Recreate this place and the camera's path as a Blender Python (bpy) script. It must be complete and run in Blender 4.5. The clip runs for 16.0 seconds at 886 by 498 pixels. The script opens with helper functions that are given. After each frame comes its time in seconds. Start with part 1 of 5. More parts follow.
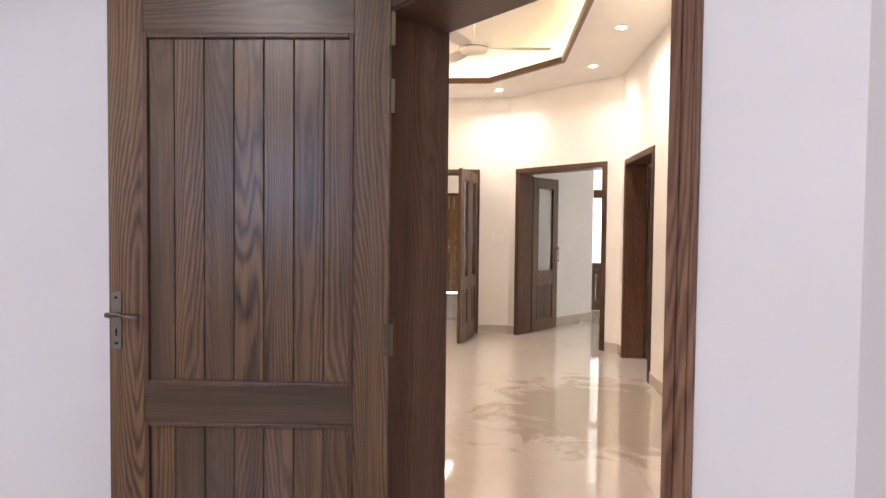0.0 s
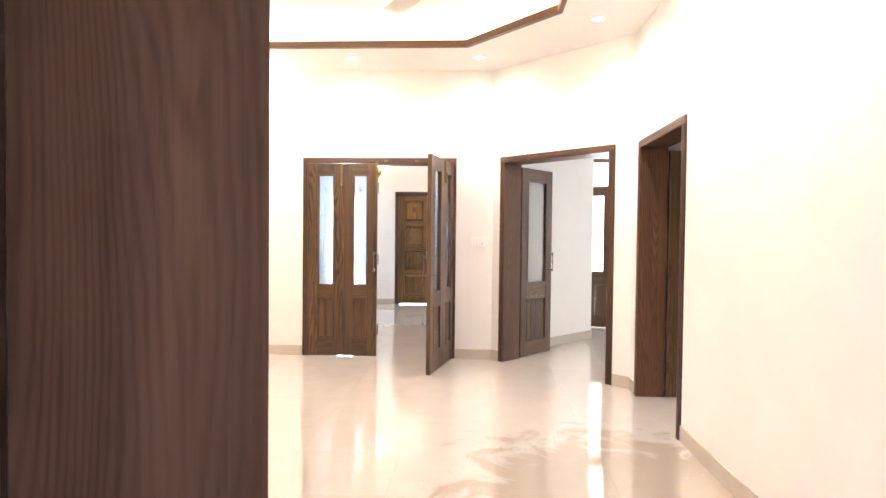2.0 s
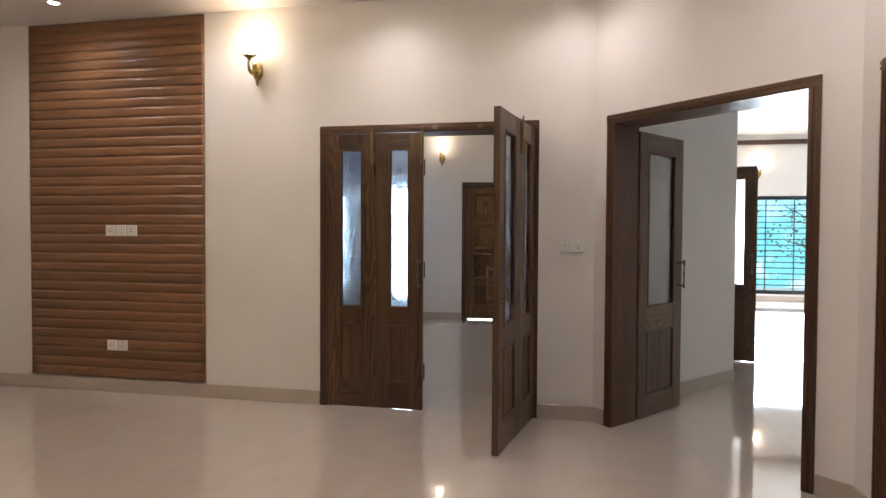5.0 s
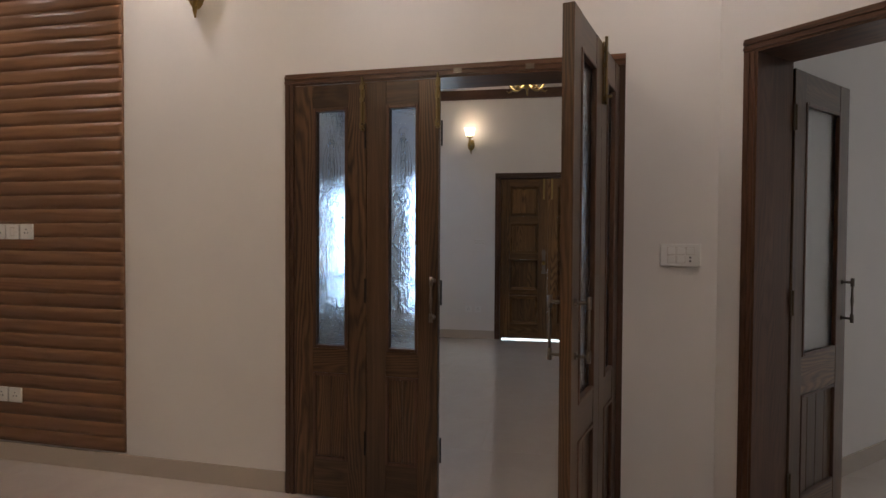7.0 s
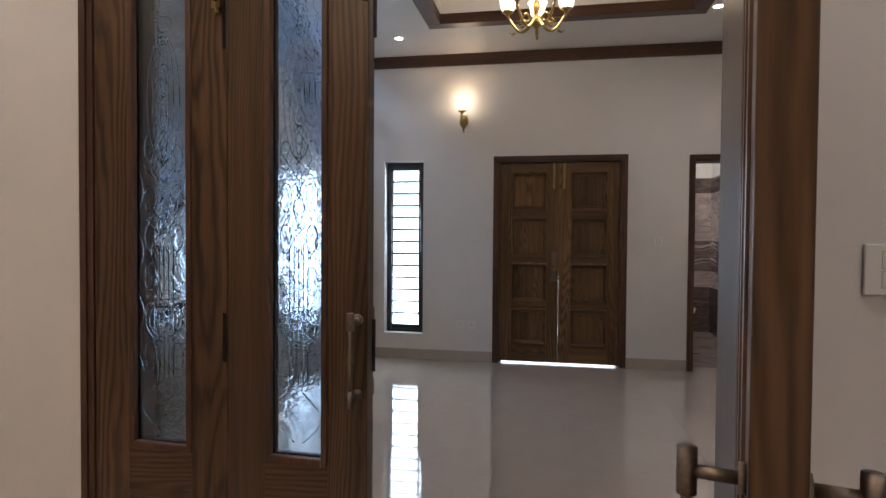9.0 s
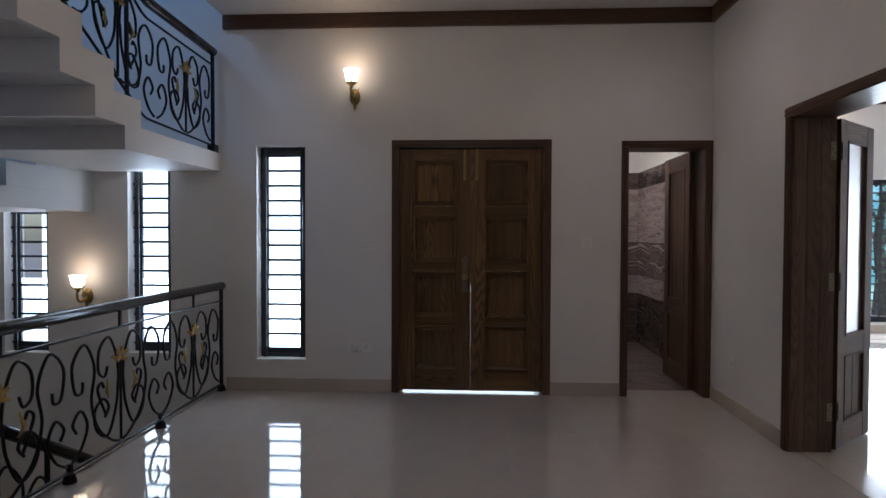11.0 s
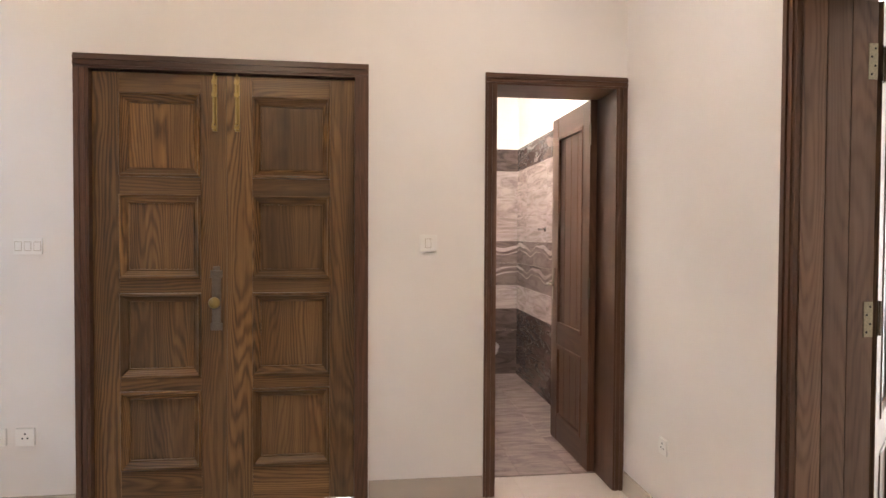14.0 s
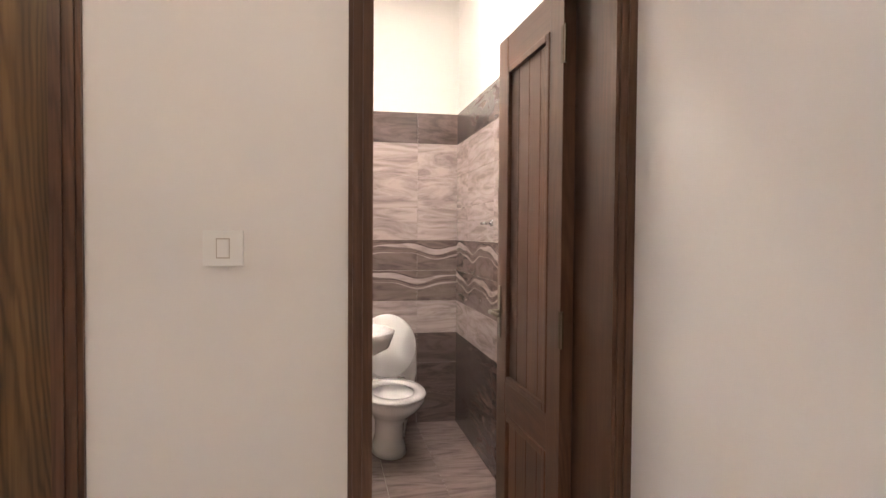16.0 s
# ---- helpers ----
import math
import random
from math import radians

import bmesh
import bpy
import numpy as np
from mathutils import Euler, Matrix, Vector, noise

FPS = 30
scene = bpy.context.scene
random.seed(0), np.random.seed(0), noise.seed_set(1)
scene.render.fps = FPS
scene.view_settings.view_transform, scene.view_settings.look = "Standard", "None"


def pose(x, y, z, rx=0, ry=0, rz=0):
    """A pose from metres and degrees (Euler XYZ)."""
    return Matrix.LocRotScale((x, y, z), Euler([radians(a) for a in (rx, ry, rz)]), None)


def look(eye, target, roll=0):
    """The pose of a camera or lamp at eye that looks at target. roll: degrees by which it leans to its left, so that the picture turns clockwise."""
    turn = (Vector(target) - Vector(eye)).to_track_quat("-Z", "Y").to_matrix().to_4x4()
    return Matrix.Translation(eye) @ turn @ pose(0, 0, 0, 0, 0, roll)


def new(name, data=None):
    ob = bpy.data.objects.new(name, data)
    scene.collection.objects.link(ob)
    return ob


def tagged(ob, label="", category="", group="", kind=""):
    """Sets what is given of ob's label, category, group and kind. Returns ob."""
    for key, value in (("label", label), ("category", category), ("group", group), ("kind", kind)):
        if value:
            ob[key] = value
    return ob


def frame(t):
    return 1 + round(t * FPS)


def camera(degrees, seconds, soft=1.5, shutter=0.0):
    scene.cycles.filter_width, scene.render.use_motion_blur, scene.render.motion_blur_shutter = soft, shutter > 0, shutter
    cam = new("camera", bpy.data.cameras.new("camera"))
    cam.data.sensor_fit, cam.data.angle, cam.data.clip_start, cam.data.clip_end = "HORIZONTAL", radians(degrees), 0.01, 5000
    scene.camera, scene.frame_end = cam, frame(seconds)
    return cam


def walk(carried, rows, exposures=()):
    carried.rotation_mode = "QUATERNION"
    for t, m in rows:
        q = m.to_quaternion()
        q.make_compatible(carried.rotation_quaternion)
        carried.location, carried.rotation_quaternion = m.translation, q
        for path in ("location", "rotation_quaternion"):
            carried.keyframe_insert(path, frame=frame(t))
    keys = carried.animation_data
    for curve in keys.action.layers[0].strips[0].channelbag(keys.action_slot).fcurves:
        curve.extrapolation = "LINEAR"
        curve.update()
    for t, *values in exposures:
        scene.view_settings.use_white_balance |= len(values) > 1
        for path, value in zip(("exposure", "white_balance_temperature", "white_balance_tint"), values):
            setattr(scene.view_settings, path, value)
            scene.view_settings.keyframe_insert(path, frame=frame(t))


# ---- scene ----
cam = camera(73.1, 16.0)

PATH = [
    (0, (0.828, 0.056, 1.363), (0.68, 2.05, 1.296), 0.6),
    (0.5, (0.846, 0.403, 1.371), (0.698, 2.396, 1.302), 0.7),
    (1, (0.852, 0.779, 1.36), (0.712, 2.773, 1.297), 0.5),
    (1.5, (0.902, 1.163, 1.347), (0.776, 3.158, 1.287), 0.4),
    (2, (0.955, 1.525, 1.332), (0.839, 3.521, 1.283), 0.6),
    (2.5, (0.979, 1.876, 1.323), (0.869, 3.872, 1.278), 0.6),
    (3, (1.018, 2.205, 1.337), (0.908, 4.202, 1.287), 0.4),
    (3.5, (1.048, 2.554, 1.335), (0.91, 4.549, 1.288), 0.4),
    (4, (1.008, 2.87, 1.328), (0.775, 4.855, 1.281), 0.3),
    (6.5, (0.634, 4.743, 1.33), (0.174, 6.688, 1.279), 0.4),
    (7, (0.573, 5.13, 1.338), (0.097, 7.071, 1.29), 0.3),
    (7.5, (0.486, 5.508, 1.321), (0.0, 7.447, 1.274), 0.3),
    (8, (0.42, 5.882, 1.313), (-0.067, 7.821, 1.265), 0.4),
    (10.5, (0.349, 7.514, 1.320), (0.009, 9.484, 1.277), 0.2),
    (11, (0.382, 7.762, 1.322), (0.161, 9.750, 1.279), 0.2),
    (11.5, (0.462, 8.087, 1.315), (0.329, 10.083, 1.274), 0.2),
    (12, (0.543, 8.416, 1.317), (0.445, 10.414, 1.271), 0.2),
    (12.5, (0.583, 8.763, 1.316), (0.558, 10.763, 1.272), 0.2),
    (13, (0.682, 9.130, 1.292), (0.732, 11.129, 1.252), 0.2),
    (13.5, (0.803, 9.511, 1.306), (0.891, 11.508, 1.262), 0.2),
    (14, (0.884, 9.881, 1.304), (1.023, 11.874, 1.260), 0.3),
    (14.5, (0.989, 10.243, 1.298), (1.185, 12.233, 1.251), 0.4),
    (15, (1.115, 10.634, 1.306), (1.330, 12.622, 1.257), 0.4),
    (15.5, (1.217, 11.027, 1.308), (1.452, 13.012, 1.257), 0.4),
    (16, (1.328, 11.391, 1.305), (1.597, 13.373, 1.252), 0.4),
]
EXPOSURES = [(0.0, 1.95, 6700, 11), (0.5, 2.15, 6600, 10), (1.0, 2.5, 6300, 9), (1.5, 2.65, 6200, 9), (2.0, 2.65, 6200, 9), (2.5, 2.35, 6300, 9), (3.0, 1.75, 6300, 10), (4.0, 1.3, 6300, 10), (6.5, 0.0, 6300, 12), (7.4, 0.02, 6350, 12), (8.0, 0.40, 6400, 12),
             (10.3, 0.2, 5900, 12), (11.0, -0.35, 5900, 14), (11.5, -0.8, 6100, 13), (12.0, -1.12, 6500, 14), (12.5, -1.3, 6700, 14), (13.0, 0.05, 7200, 15), (14.0, 1.95, 6900, 14), (14.5, 2.35, 6800, 14), (15.0, 2.2, 6800, 14), (16.0, 1.7, 6800, 14)]
walk(cam, [(t, look(eye, target, roll)) for t, eye, target, roll in PATH], EXPOSURES)

# the foyer, its stairs and the bathroom stand a few degrees off the lounge's axes
TURN = Matrix.Translation((0.06, 12.76, 0)) @ Matrix.Rotation(radians(3.2), 4, "Z") @ Matrix.Translation((-0.06, -12.70, 0))

# ---- world and daylight ----
SKY = bpy.data.worlds.new("sky")
scene.world = SKY
SKY.use_nodes = True
wn = SKY.node_tree
sky_tex = wn.nodes.new("ShaderNodeTexSky")
sky_tex.sky_type = "NISHITA"
sky_tex.sun_disc = False
sky_tex.sun_elevation = radians(48)
sky_tex.sun_rotation = radians(90)
wn.links.new(sky_tex.outputs["Color"], wn.nodes["Background"].inputs["Color"])
wn.nodes["Background"].inputs["Strength"].default_value = 0.12


def lamp(name, kind, m, energy, color, size=0.1, size_y=0.0, spot=0.0, blend=0.6):
    data = bpy.data.lights.new(name, kind)
    data.energy, data.color = energy, color
    if kind == "AREA":
        data.size = size
        if size_y:
            data.shape, data.size_y = "RECTANGLE", size_y
        else:
            data.shape = "DISK"
    elif kind == "SUN":
        data.angle = radians(size)
    else:
        data.shadow_soft_size = size
        if kind == "SPOT":
            data.spot_size, data.spot_blend = radians(spot), blend
    ob = new(name, data)
    ob.matrix_world = m
    return ob


WARM = (1.0, 0.82, 0.63)
LED = (1.0, 0.90, 0.86)
DAY = (0.72, 0.86, 1.0)
lamp("sun", "SUN", look((30, 4, 30), (3, 6, 0)), 2.0, (1.0, 0.95, 0.88), 0.53)
# daylight in the window openings
lamp("bedroom_daylight", "AREA", look((-1.23, -2.98, 1.9), (-1.0, 3, 1.5)), 9.5, (0.36, 0.56, 1.0), 0.45, 0.8)
# unseen ceiling fill, added to brighten the bedroom
lamp("bedroom_fill_light", "AREA", pose(-0.6, -0.9, 3.09), 17, (1.0, 0.93, 0.94), 0.5)
lamp("window_daylight", "AREA", TURN @ look((-1.55, 12.806, 1.18), (-1.55, 9, 0.9)), 9, DAY, 0.36, 1.7)
lamp("window_daylight", "AREA", TURN @ look((-2.71, 12.806, 1.18), (-2.71, 9, 0.9)), 6.5, DAY, 0.32, 1.7)
lamp("window_daylight", "AREA", TURN @ look((-3.82, 12.806, 1.18), (-3.82, 9, 0.9)), 5.5, DAY, 0.32, 1.7)
lamp("drawing_daylight", "AREA", look((5.26, 16.58, 1.15), (5.1, 9, 0.6)), 105, (0.86, 0.94, 1.0), 1.45, 1.85)
lamp("upper_daylight", "AREA", TURN @ look((-4.3, 10.5, 5.45), (-2.9, 10.8, 2.0)), 42, (0.32, 0.58, 1.0), 1.6, 1.2)


# ---- materials ----
def mat(name):
    m = bpy.data.materials.new(name)
    m.use_nodes = True
    nt = m.node_tree
    return m, nt, nt.nodes["Principled BSDF"]


def node(nt, kind, **values):
    n = nt.nodes.new(kind)
    for key, value in values.items():
        n.inputs[key].default_value = value
    return n


def ramp(nt, fac, stops):
    r = nt.nodes.new("ShaderNodeValToRGB")
    el = r.color_ramp.elements
    while len(el) < len(stops):
        el.new(0.5)
    for e, (p, c) in zip(el, stops):
        e.position, e.color = p, (*c, 1)
    nt.links.new(fac, r.inputs["Fac"])
    return r


def place_coords(nt, scale=(1, 1, 1), shift=False):
    co = nt.nodes.new("ShaderNodeTexCoord")
    mp = nt.nodes.new("ShaderNodeMapping")
    mp.inputs["Scale"].default_value = scale
    nt.links.new(co.outputs["Object"], mp.inputs["Vector"])
    if shift:
        info = nt.nodes.new("ShaderNodeObjectInfo")
        mul = nt.nodes.new("ShaderNodeMath")
        mul.operation = "MULTIPLY"
        mul.inputs[1].default_value = 37.0
        nt.links.new(info.outputs["Random"], mul.inputs[0])
        nt.links.new(mul.outputs[0], mp.inputs["Location"])
    return mp.outputs["Vector"]


def bump(nt, bsdf, height, strength, distance=0.002):
    b = node(nt, "ShaderNodeBump", Strength=strength, Distance=distance)
    nt.links.new(height, b.inputs["Height"])
    nt.links.new(b.outputs["Normal"], bsdf.inputs["Normal"])


def paint(name, color, rough=0.55, grain=60.0, strength=0.12, mottle=0.04):
    m, nt, b = mat(name)
    v = place_coords(nt)
    big = node(nt, "ShaderNodeTexNoise", Scale=1.3, Detail=4.0)
    fine = node(nt, "ShaderNodeTexNoise", Scale=grain, Detail=3.0)
    nt.links.new(v, big.inputs["Vector"])
    nt.links.new(v, fine.inputs["Vector"])
    lo = tuple(c * (1 - mottle) for c in color)
    hi = tuple(min(1, c * (1 + mottle)) for c in color)
    r = ramp(nt, big.outputs["Fac"], [(0.3, lo), (0.7, hi)])
    nt.links.new(r.outputs["Color"], b.inputs["Base Color"])
    b.inputs["Roughness"].default_value = rough
    bump(nt, b, fine.outputs["Fac"], strength, 0.001)
    return m


def wood(name, axis, dark, mid, light, rough=0.31, rings=30.0, figure=1.0, spread=1.0):
    """Stained pine: growth rings drawn out along one axis, strong in some boards and faint in others, soft streaks and stain clouds."""
    m, nt, b = mat(name)
    across = [1.0, 0.8, 1.0]
    across[axis] = 0.0
    slow = [1.0, 1.0, 1.0]
    slow[axis] = 0.16

    def noise_tex(scale_vec, scale, detail, rough_=0.5, distortion=0.0):
        n = node(nt, "ShaderNodeTexNoise", Scale=scale, Detail=detail, Roughness=rough_, Distortion=distortion)
        nt.links.new(place_coords(nt, scale_vec, True), n.inputs["Vector"])
        return n.outputs["Fac"]

    def calc(op, x, y, z=None):
        n = nt.nodes.new("ShaderNodeMath")
        n.operation = op
        for k, v in enumerate((x, y, z)):
            if v is None:
                continue
            if isinstance(v, (int, float)):
                n.inputs[k].default_value = v
            else:
                nt.links.new(v, n.inputs[k])
        return n.outputs[0]

    info = nt.nodes.new("ShaderNodeObjectInfo")
    dot = node(nt, "ShaderNodeVectorMath")
    dot.operation = "DOT_PRODUCT"
    dot.inputs[1].default_value = across
    nt.links.new(place_coords(nt, (1, 1, 1), True), dot.inputs[0])
    wavy = [1.0, 1.0, 1.0]
    wavy[axis] = 0.17
    bend = noise_tex(wavy, 13.0, 3.0, 0.55)
    sway = noise_tex(slow, 3.0, 1.0)
    knots = node(nt, "ShaderNodeTexVoronoi", Scale=1.9)
    nt.links.new(place_coords(nt, wavy, True), knots.inputs["Vector"])
    near = calc("MAXIMUM", calc("MULTIPLY_ADD", knots.outputs["Distance"], -4.2, 1.0), 0.0)
    near = calc("POWER", near, 2.0)
    arch_scale = [1.0, 1.0, 1.0]
    arch_scale[axis] = 0.10
    arch = noise_tex(arch_scale, 4.6, 1.0, 0.4)
    pos = calc("MULTIPLY", dot.outputs["Value"], 1.05)
    pos = calc("MULTIPLY_ADD", bend, 0.055, pos)
    pos = calc("MULTIPLY_ADD", arch, 0.62, pos)
    pos = calc("MULTIPLY_ADD", sway, 0.10, pos)
    pos = calc("MULTIPLY_ADD", near, 0.06, pos)
    ring = calc("SINE", calc("MULTIPLY", pos, 2 * math.pi * rings * 1.9), 0.0)
    ring = calc("MULTIPLY_ADD", ring, 0.5, 0.5)
    ring = calc("POWER", ring, 1.6)
    amount = calc("MULTIPLY", noise_tex(slow, 4.0, 1.0), calc("MULTIPLY_ADD", info.outputs["Random"], 0.55, 0.16))
    amount = calc("MULTIPLY", amount, figure)
    streak_scale = [34.0, 34.0, 34.0]
    streak_scale[axis] = 1.1
    streaks = noise_tex(streak_scale, 1.0, 4.0, 0.6)
    pore_scale = [150.0, 150.0, 150.0]
    pore_scale[axis] = 4.0
    pores = noise_tex(pore_scale, 1.0, 2.0)
    tone = calc("MULTIPLY_ADD", streaks, 0.56, 0.02)
    tone = calc("MULTIPLY_ADD", pores, 0.26, tone)
    tone = calc("SUBTRACT", tone, calc("MULTIPLY", calc("SUBTRACT", ring, 0.35), amount))
    tone = calc("SUBTRACT", tone, calc("MULTIPLY", calc("POWER", near, 3.0), 0.5))
    r = ramp(nt, tone, [(0.12, dark), (0.42, mid), (0.72, light)])
    cloud = ramp(nt, noise_tex(slow, 3.0, 4.0, 0.55), [(0.30, tuple(1 - spread * k for k in (0.40, 0.42, 0.40))), (0.70, tuple(1 + spread * k for k in (0.24, 0.18, 0.10)))])
    board = ramp(nt, info.outputs["Random"], [(0.0, tuple(1 - spread * k for k in (0.22, 0.21, 0.17))), (0.5, (1.0, 1.0, 1.0)), (1.0, tuple(1 + spread * k for k in (0.20, 0.14, 0.06)))])
    color = r.outputs["Color"]
    for other in (cloud, board):
        mul = nt.nodes.new("ShaderNodeMix")
        mul.data_type, mul.blend_type = "RGBA", "MULTIPLY"
        mul.inputs[0].default_value = 1.0
        nt.links.new(color, mul.inputs[6])
        nt.links.new(other.outputs["Color"], mul.inputs[7])
        color = mul.outputs[2]
    nt.links.new(color, b.inputs["Base Color"])
    b.inputs["Roughness"].default_value = rough
    b.inputs["Specular IOR Level"].default_value = 0.4
    bump(nt, b, tone, 0.22, 0.0008)
    return m


def metal(name, color, rough, grain=200.0):
    m, nt, b = mat(name)
    b.inputs["Metallic"].default_value = 1.0
    n = node(nt, "ShaderNodeTexNoise", Scale=grain, Detail=2.0)
    nt.links.new(place_coords(nt), n.inputs["Vector"])
    r = ramp(nt, n.outputs["Fac"], [(0.3, tuple(c * 0.7 for c in color)), (0.7, color)])
    nt.links.new(r.outputs["Color"], b.inputs["Base Color"])
    b.inputs["Roughness"].default_value = rough
    return m


def glow(name, color, strength):
    m, nt, b = mat(name)
    b.inputs["Base Color"].default_value = (*color, 1)
    b.inputs["Emission Color"].default_value = (*color, 1)
    b.inputs["Emission Strength"].default_value = strength
    return m


def floor_tile():
    m, nt, b = mat("polished_cream_tile")
    v = place_coords(nt)
    info = nt.nodes.new("ShaderNodeObjectInfo")
    n = node(nt, "ShaderNodeTexNoise", Scale=2.2, Detail=7.0, Roughness=0.6, Distortion=1.2)
    nt.links.new(v, n.inputs["Vector"])
    r = ramp(nt, n.outputs["Fac"], [(0.30, (0.57, 0.50, 0.445)), (0.5, (0.60, 0.53, 0.475)), (0.75, (0.625, 0.555, 0.50))])
    tone = ramp(nt, info.outputs["Random"], [(0.0, (0.97, 0.97, 0.97)), (1.0, (1.0, 1.0, 1.0))])
    mul = nt.nodes.new("ShaderNodeMix")
    mul.data_type, mul.blend_type = "RGBA", "MULTIPLY"
    mul.inputs[0].default_value = 1.0
    nt.links.new(r.outputs["Color"], mul.inputs[6])
    nt.links.new(tone.outputs["Color"], mul.inputs[7])
    nt.links.new(mul.outputs[2], b.inputs["Base Color"])
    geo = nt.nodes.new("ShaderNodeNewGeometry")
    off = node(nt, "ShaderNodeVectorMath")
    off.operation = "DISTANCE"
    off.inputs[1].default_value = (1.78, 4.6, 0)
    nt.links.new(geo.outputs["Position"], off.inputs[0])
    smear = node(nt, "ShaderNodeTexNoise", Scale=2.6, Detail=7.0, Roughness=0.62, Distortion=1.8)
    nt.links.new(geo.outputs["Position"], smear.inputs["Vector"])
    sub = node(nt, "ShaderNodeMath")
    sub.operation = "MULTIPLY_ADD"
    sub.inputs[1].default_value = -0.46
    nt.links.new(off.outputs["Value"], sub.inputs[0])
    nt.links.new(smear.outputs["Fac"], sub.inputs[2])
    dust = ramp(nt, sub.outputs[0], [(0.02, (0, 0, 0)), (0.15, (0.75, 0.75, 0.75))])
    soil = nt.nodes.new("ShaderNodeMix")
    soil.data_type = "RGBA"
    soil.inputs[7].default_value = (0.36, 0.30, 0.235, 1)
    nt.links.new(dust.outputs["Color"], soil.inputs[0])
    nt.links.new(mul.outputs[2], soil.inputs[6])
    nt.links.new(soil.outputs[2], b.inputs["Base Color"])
    b.inputs["Roughness"].default_value = 0.05
    b.inputs["Specular IOR Level"].default_value = 1.0
    b.inputs["Coat Weight"].default_value = 0.6
    b.inputs["Coat Roughness"].default_value = 0.03
    f = node(nt, "ShaderNodeTexNoise", Scale=9.0, Detail=2.0)
    nt.links.new(v, f.inputs["Vector"])
    bump(nt, b, f.outputs["Fac"], 0.015, 0.002)
    return m


def veined(name, base, vein, scale=3.0, rough=0.08, stretch=(1, 1, 1)):
    m, nt, b = mat(name)
    v = place_coords(nt, stretch, True)
    n = node(nt, "ShaderNodeTexNoise", Scale=scale, Detail=8.0, Roughness=0.62, Distortion=2.2)
    nt.links.new(v, n.inputs["Vector"])
    r = ramp(nt, n.outputs["Fac"], [(0.36, vein), (0.47, tuple((a + c) / 2 for a, c in zip(base, vein))), (0.60, base)])
    nt.links.new(r.outputs["Color"], b.inputs["Base Color"])
    b.inputs["Roughness"].default_value = rough
    bump(nt, b, n.outputs["Fac"], 0.05, 0.001)
    return m


def glass(name, rough, relief=0.0, color=(0.92, 0.96, 1.0)):
    m, nt, b = mat(name)
    b.inputs["Base Color"].default_value = (*color, 1)
    b.inputs["Transmission Weight"].default_value = 1.0
    b.inputs["Roughness"].default_value = rough
    b.inputs["IOR"].default_value = 1.45
    if relief:
        n = node(nt, "ShaderNodeTexNoise", Scale=38.0, Detail=3.0, Distortion=1.5)
        nt.links.new(place_coords(nt), n.inputs["Vector"])
        bump(nt, b, n.outputs["Fac"], relief, 0.004)
    return m


WALL = paint("warm_white_wall_paint", (0.80, 0.765, 0.735), 0.5)
COOL_WALL = paint("white_wall_paint", (0.78, 0.765, 0.76), 0.5)
CEIL = paint("white_ceiling_paint", (0.84, 0.81, 0.77), 0.6)
SKIRT = paint("beige_skirting_tile", (0.52, 0.45, 0.38), 0.2, 20.0, 0.03, 0.08)
DARK, MID, LIGHT = (0.038, 0.021, 0.012), (0.118, 0.070, 0.038), (0.215, 0.135, 0.073)
WOOD_V = wood("stained_pine_upright", 2, DARK, MID, LIGHT)
WOOD_X = wood("stained_pine_level", 0, DARK, MID, LIGHT)
GOLDEN = ((0.050, 0.026, 0.010), (0.152, 0.084, 0.034), (0.275, 0.163, 0.066))
GOLD_V = wood("golden_stained_pine_upright", 2, *GOLDEN)
GOLD_X = wood("golden_stained_pine_level", 0, *GOLDEN)
BROWN = ((0.034, 0.018, 0.010), (0.092, 0.052, 0.027), (0.170, 0.102, 0.054))
BROWN_V = wood("brown_stained_pine_upright", 2, *BROWN)
BROWN_X = wood("brown_stained_pine_level", 0, *BROWN)
LEAF_WOOD = [BROWN_V, BROWN_X]
WOOD_DEEP = wood("dark_stained_pine", 2, (0.048, 0.023, 0.014), (0.104, 0.053, 0.032), (0.160, 0.086, 0.052), 0.34, 30.0, 0.55)
LINING = wood("pale_brown_pine_lining", 2, (0.085, 0.050, 0.034), (0.175, 0.108, 0.074), (0.245, 0.158, 0.112), 0.34)
WOOD_DEEP_X = wood("dark_stained_pine_level", 0, (0.048, 0.023, 0.014), (0.104, 0.053, 0.032), (0.160, 0.086, 0.052), 0.34, 30.0, 0.55)
FRAME_TONES = ((0.075, 0.038, 0.025), (0.165, 0.092, 0.060), (0.235, 0.140, 0.095))
FRAME_V = wood("brown_stained_frame_pine", 2, *FRAME_TONES, 0.34)
FRAME_X = wood("brown_stained_frame_pine_level", 0, *FRAME_TONES, 0.34)
PLANK = wood("brown_wood_look_tile", 0, (0.150, 0.072, 0.036), (0.225, 0.115, 0.058), (0.285, 0.155, 0.083), 0.34, 10.0, 0.5, 0.5)
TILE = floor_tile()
BLACK_STONE = paint("black_polished_granite", (0.014, 0.013, 0.015), 0.15, 90.0, 0.0, 0.3)
GROUT = paint("tile_grout", (0.52, 0.46, 0.41), 0.6)
IRON = metal("black_wrought_iron", (0.035, 0.033, 0.035), 0.45)
FRAME_METAL = paint("dark_grey_painted_steel", (0.035, 0.040, 0.048), 0.4)
BRASS = metal("aged_brass", (0.46, 0.33, 0.13), 0.32)
BOLT = metal("tarnished_brass", (0.27, 0.20, 0.095), 0.4)
HINGE = metal("satin_hinge_brass", (0.40, 0.35, 0.25), 0.38)
OLD_BRASS = metal("dull_old_brass", (0.13, 0.10, 0.065), 0.45)
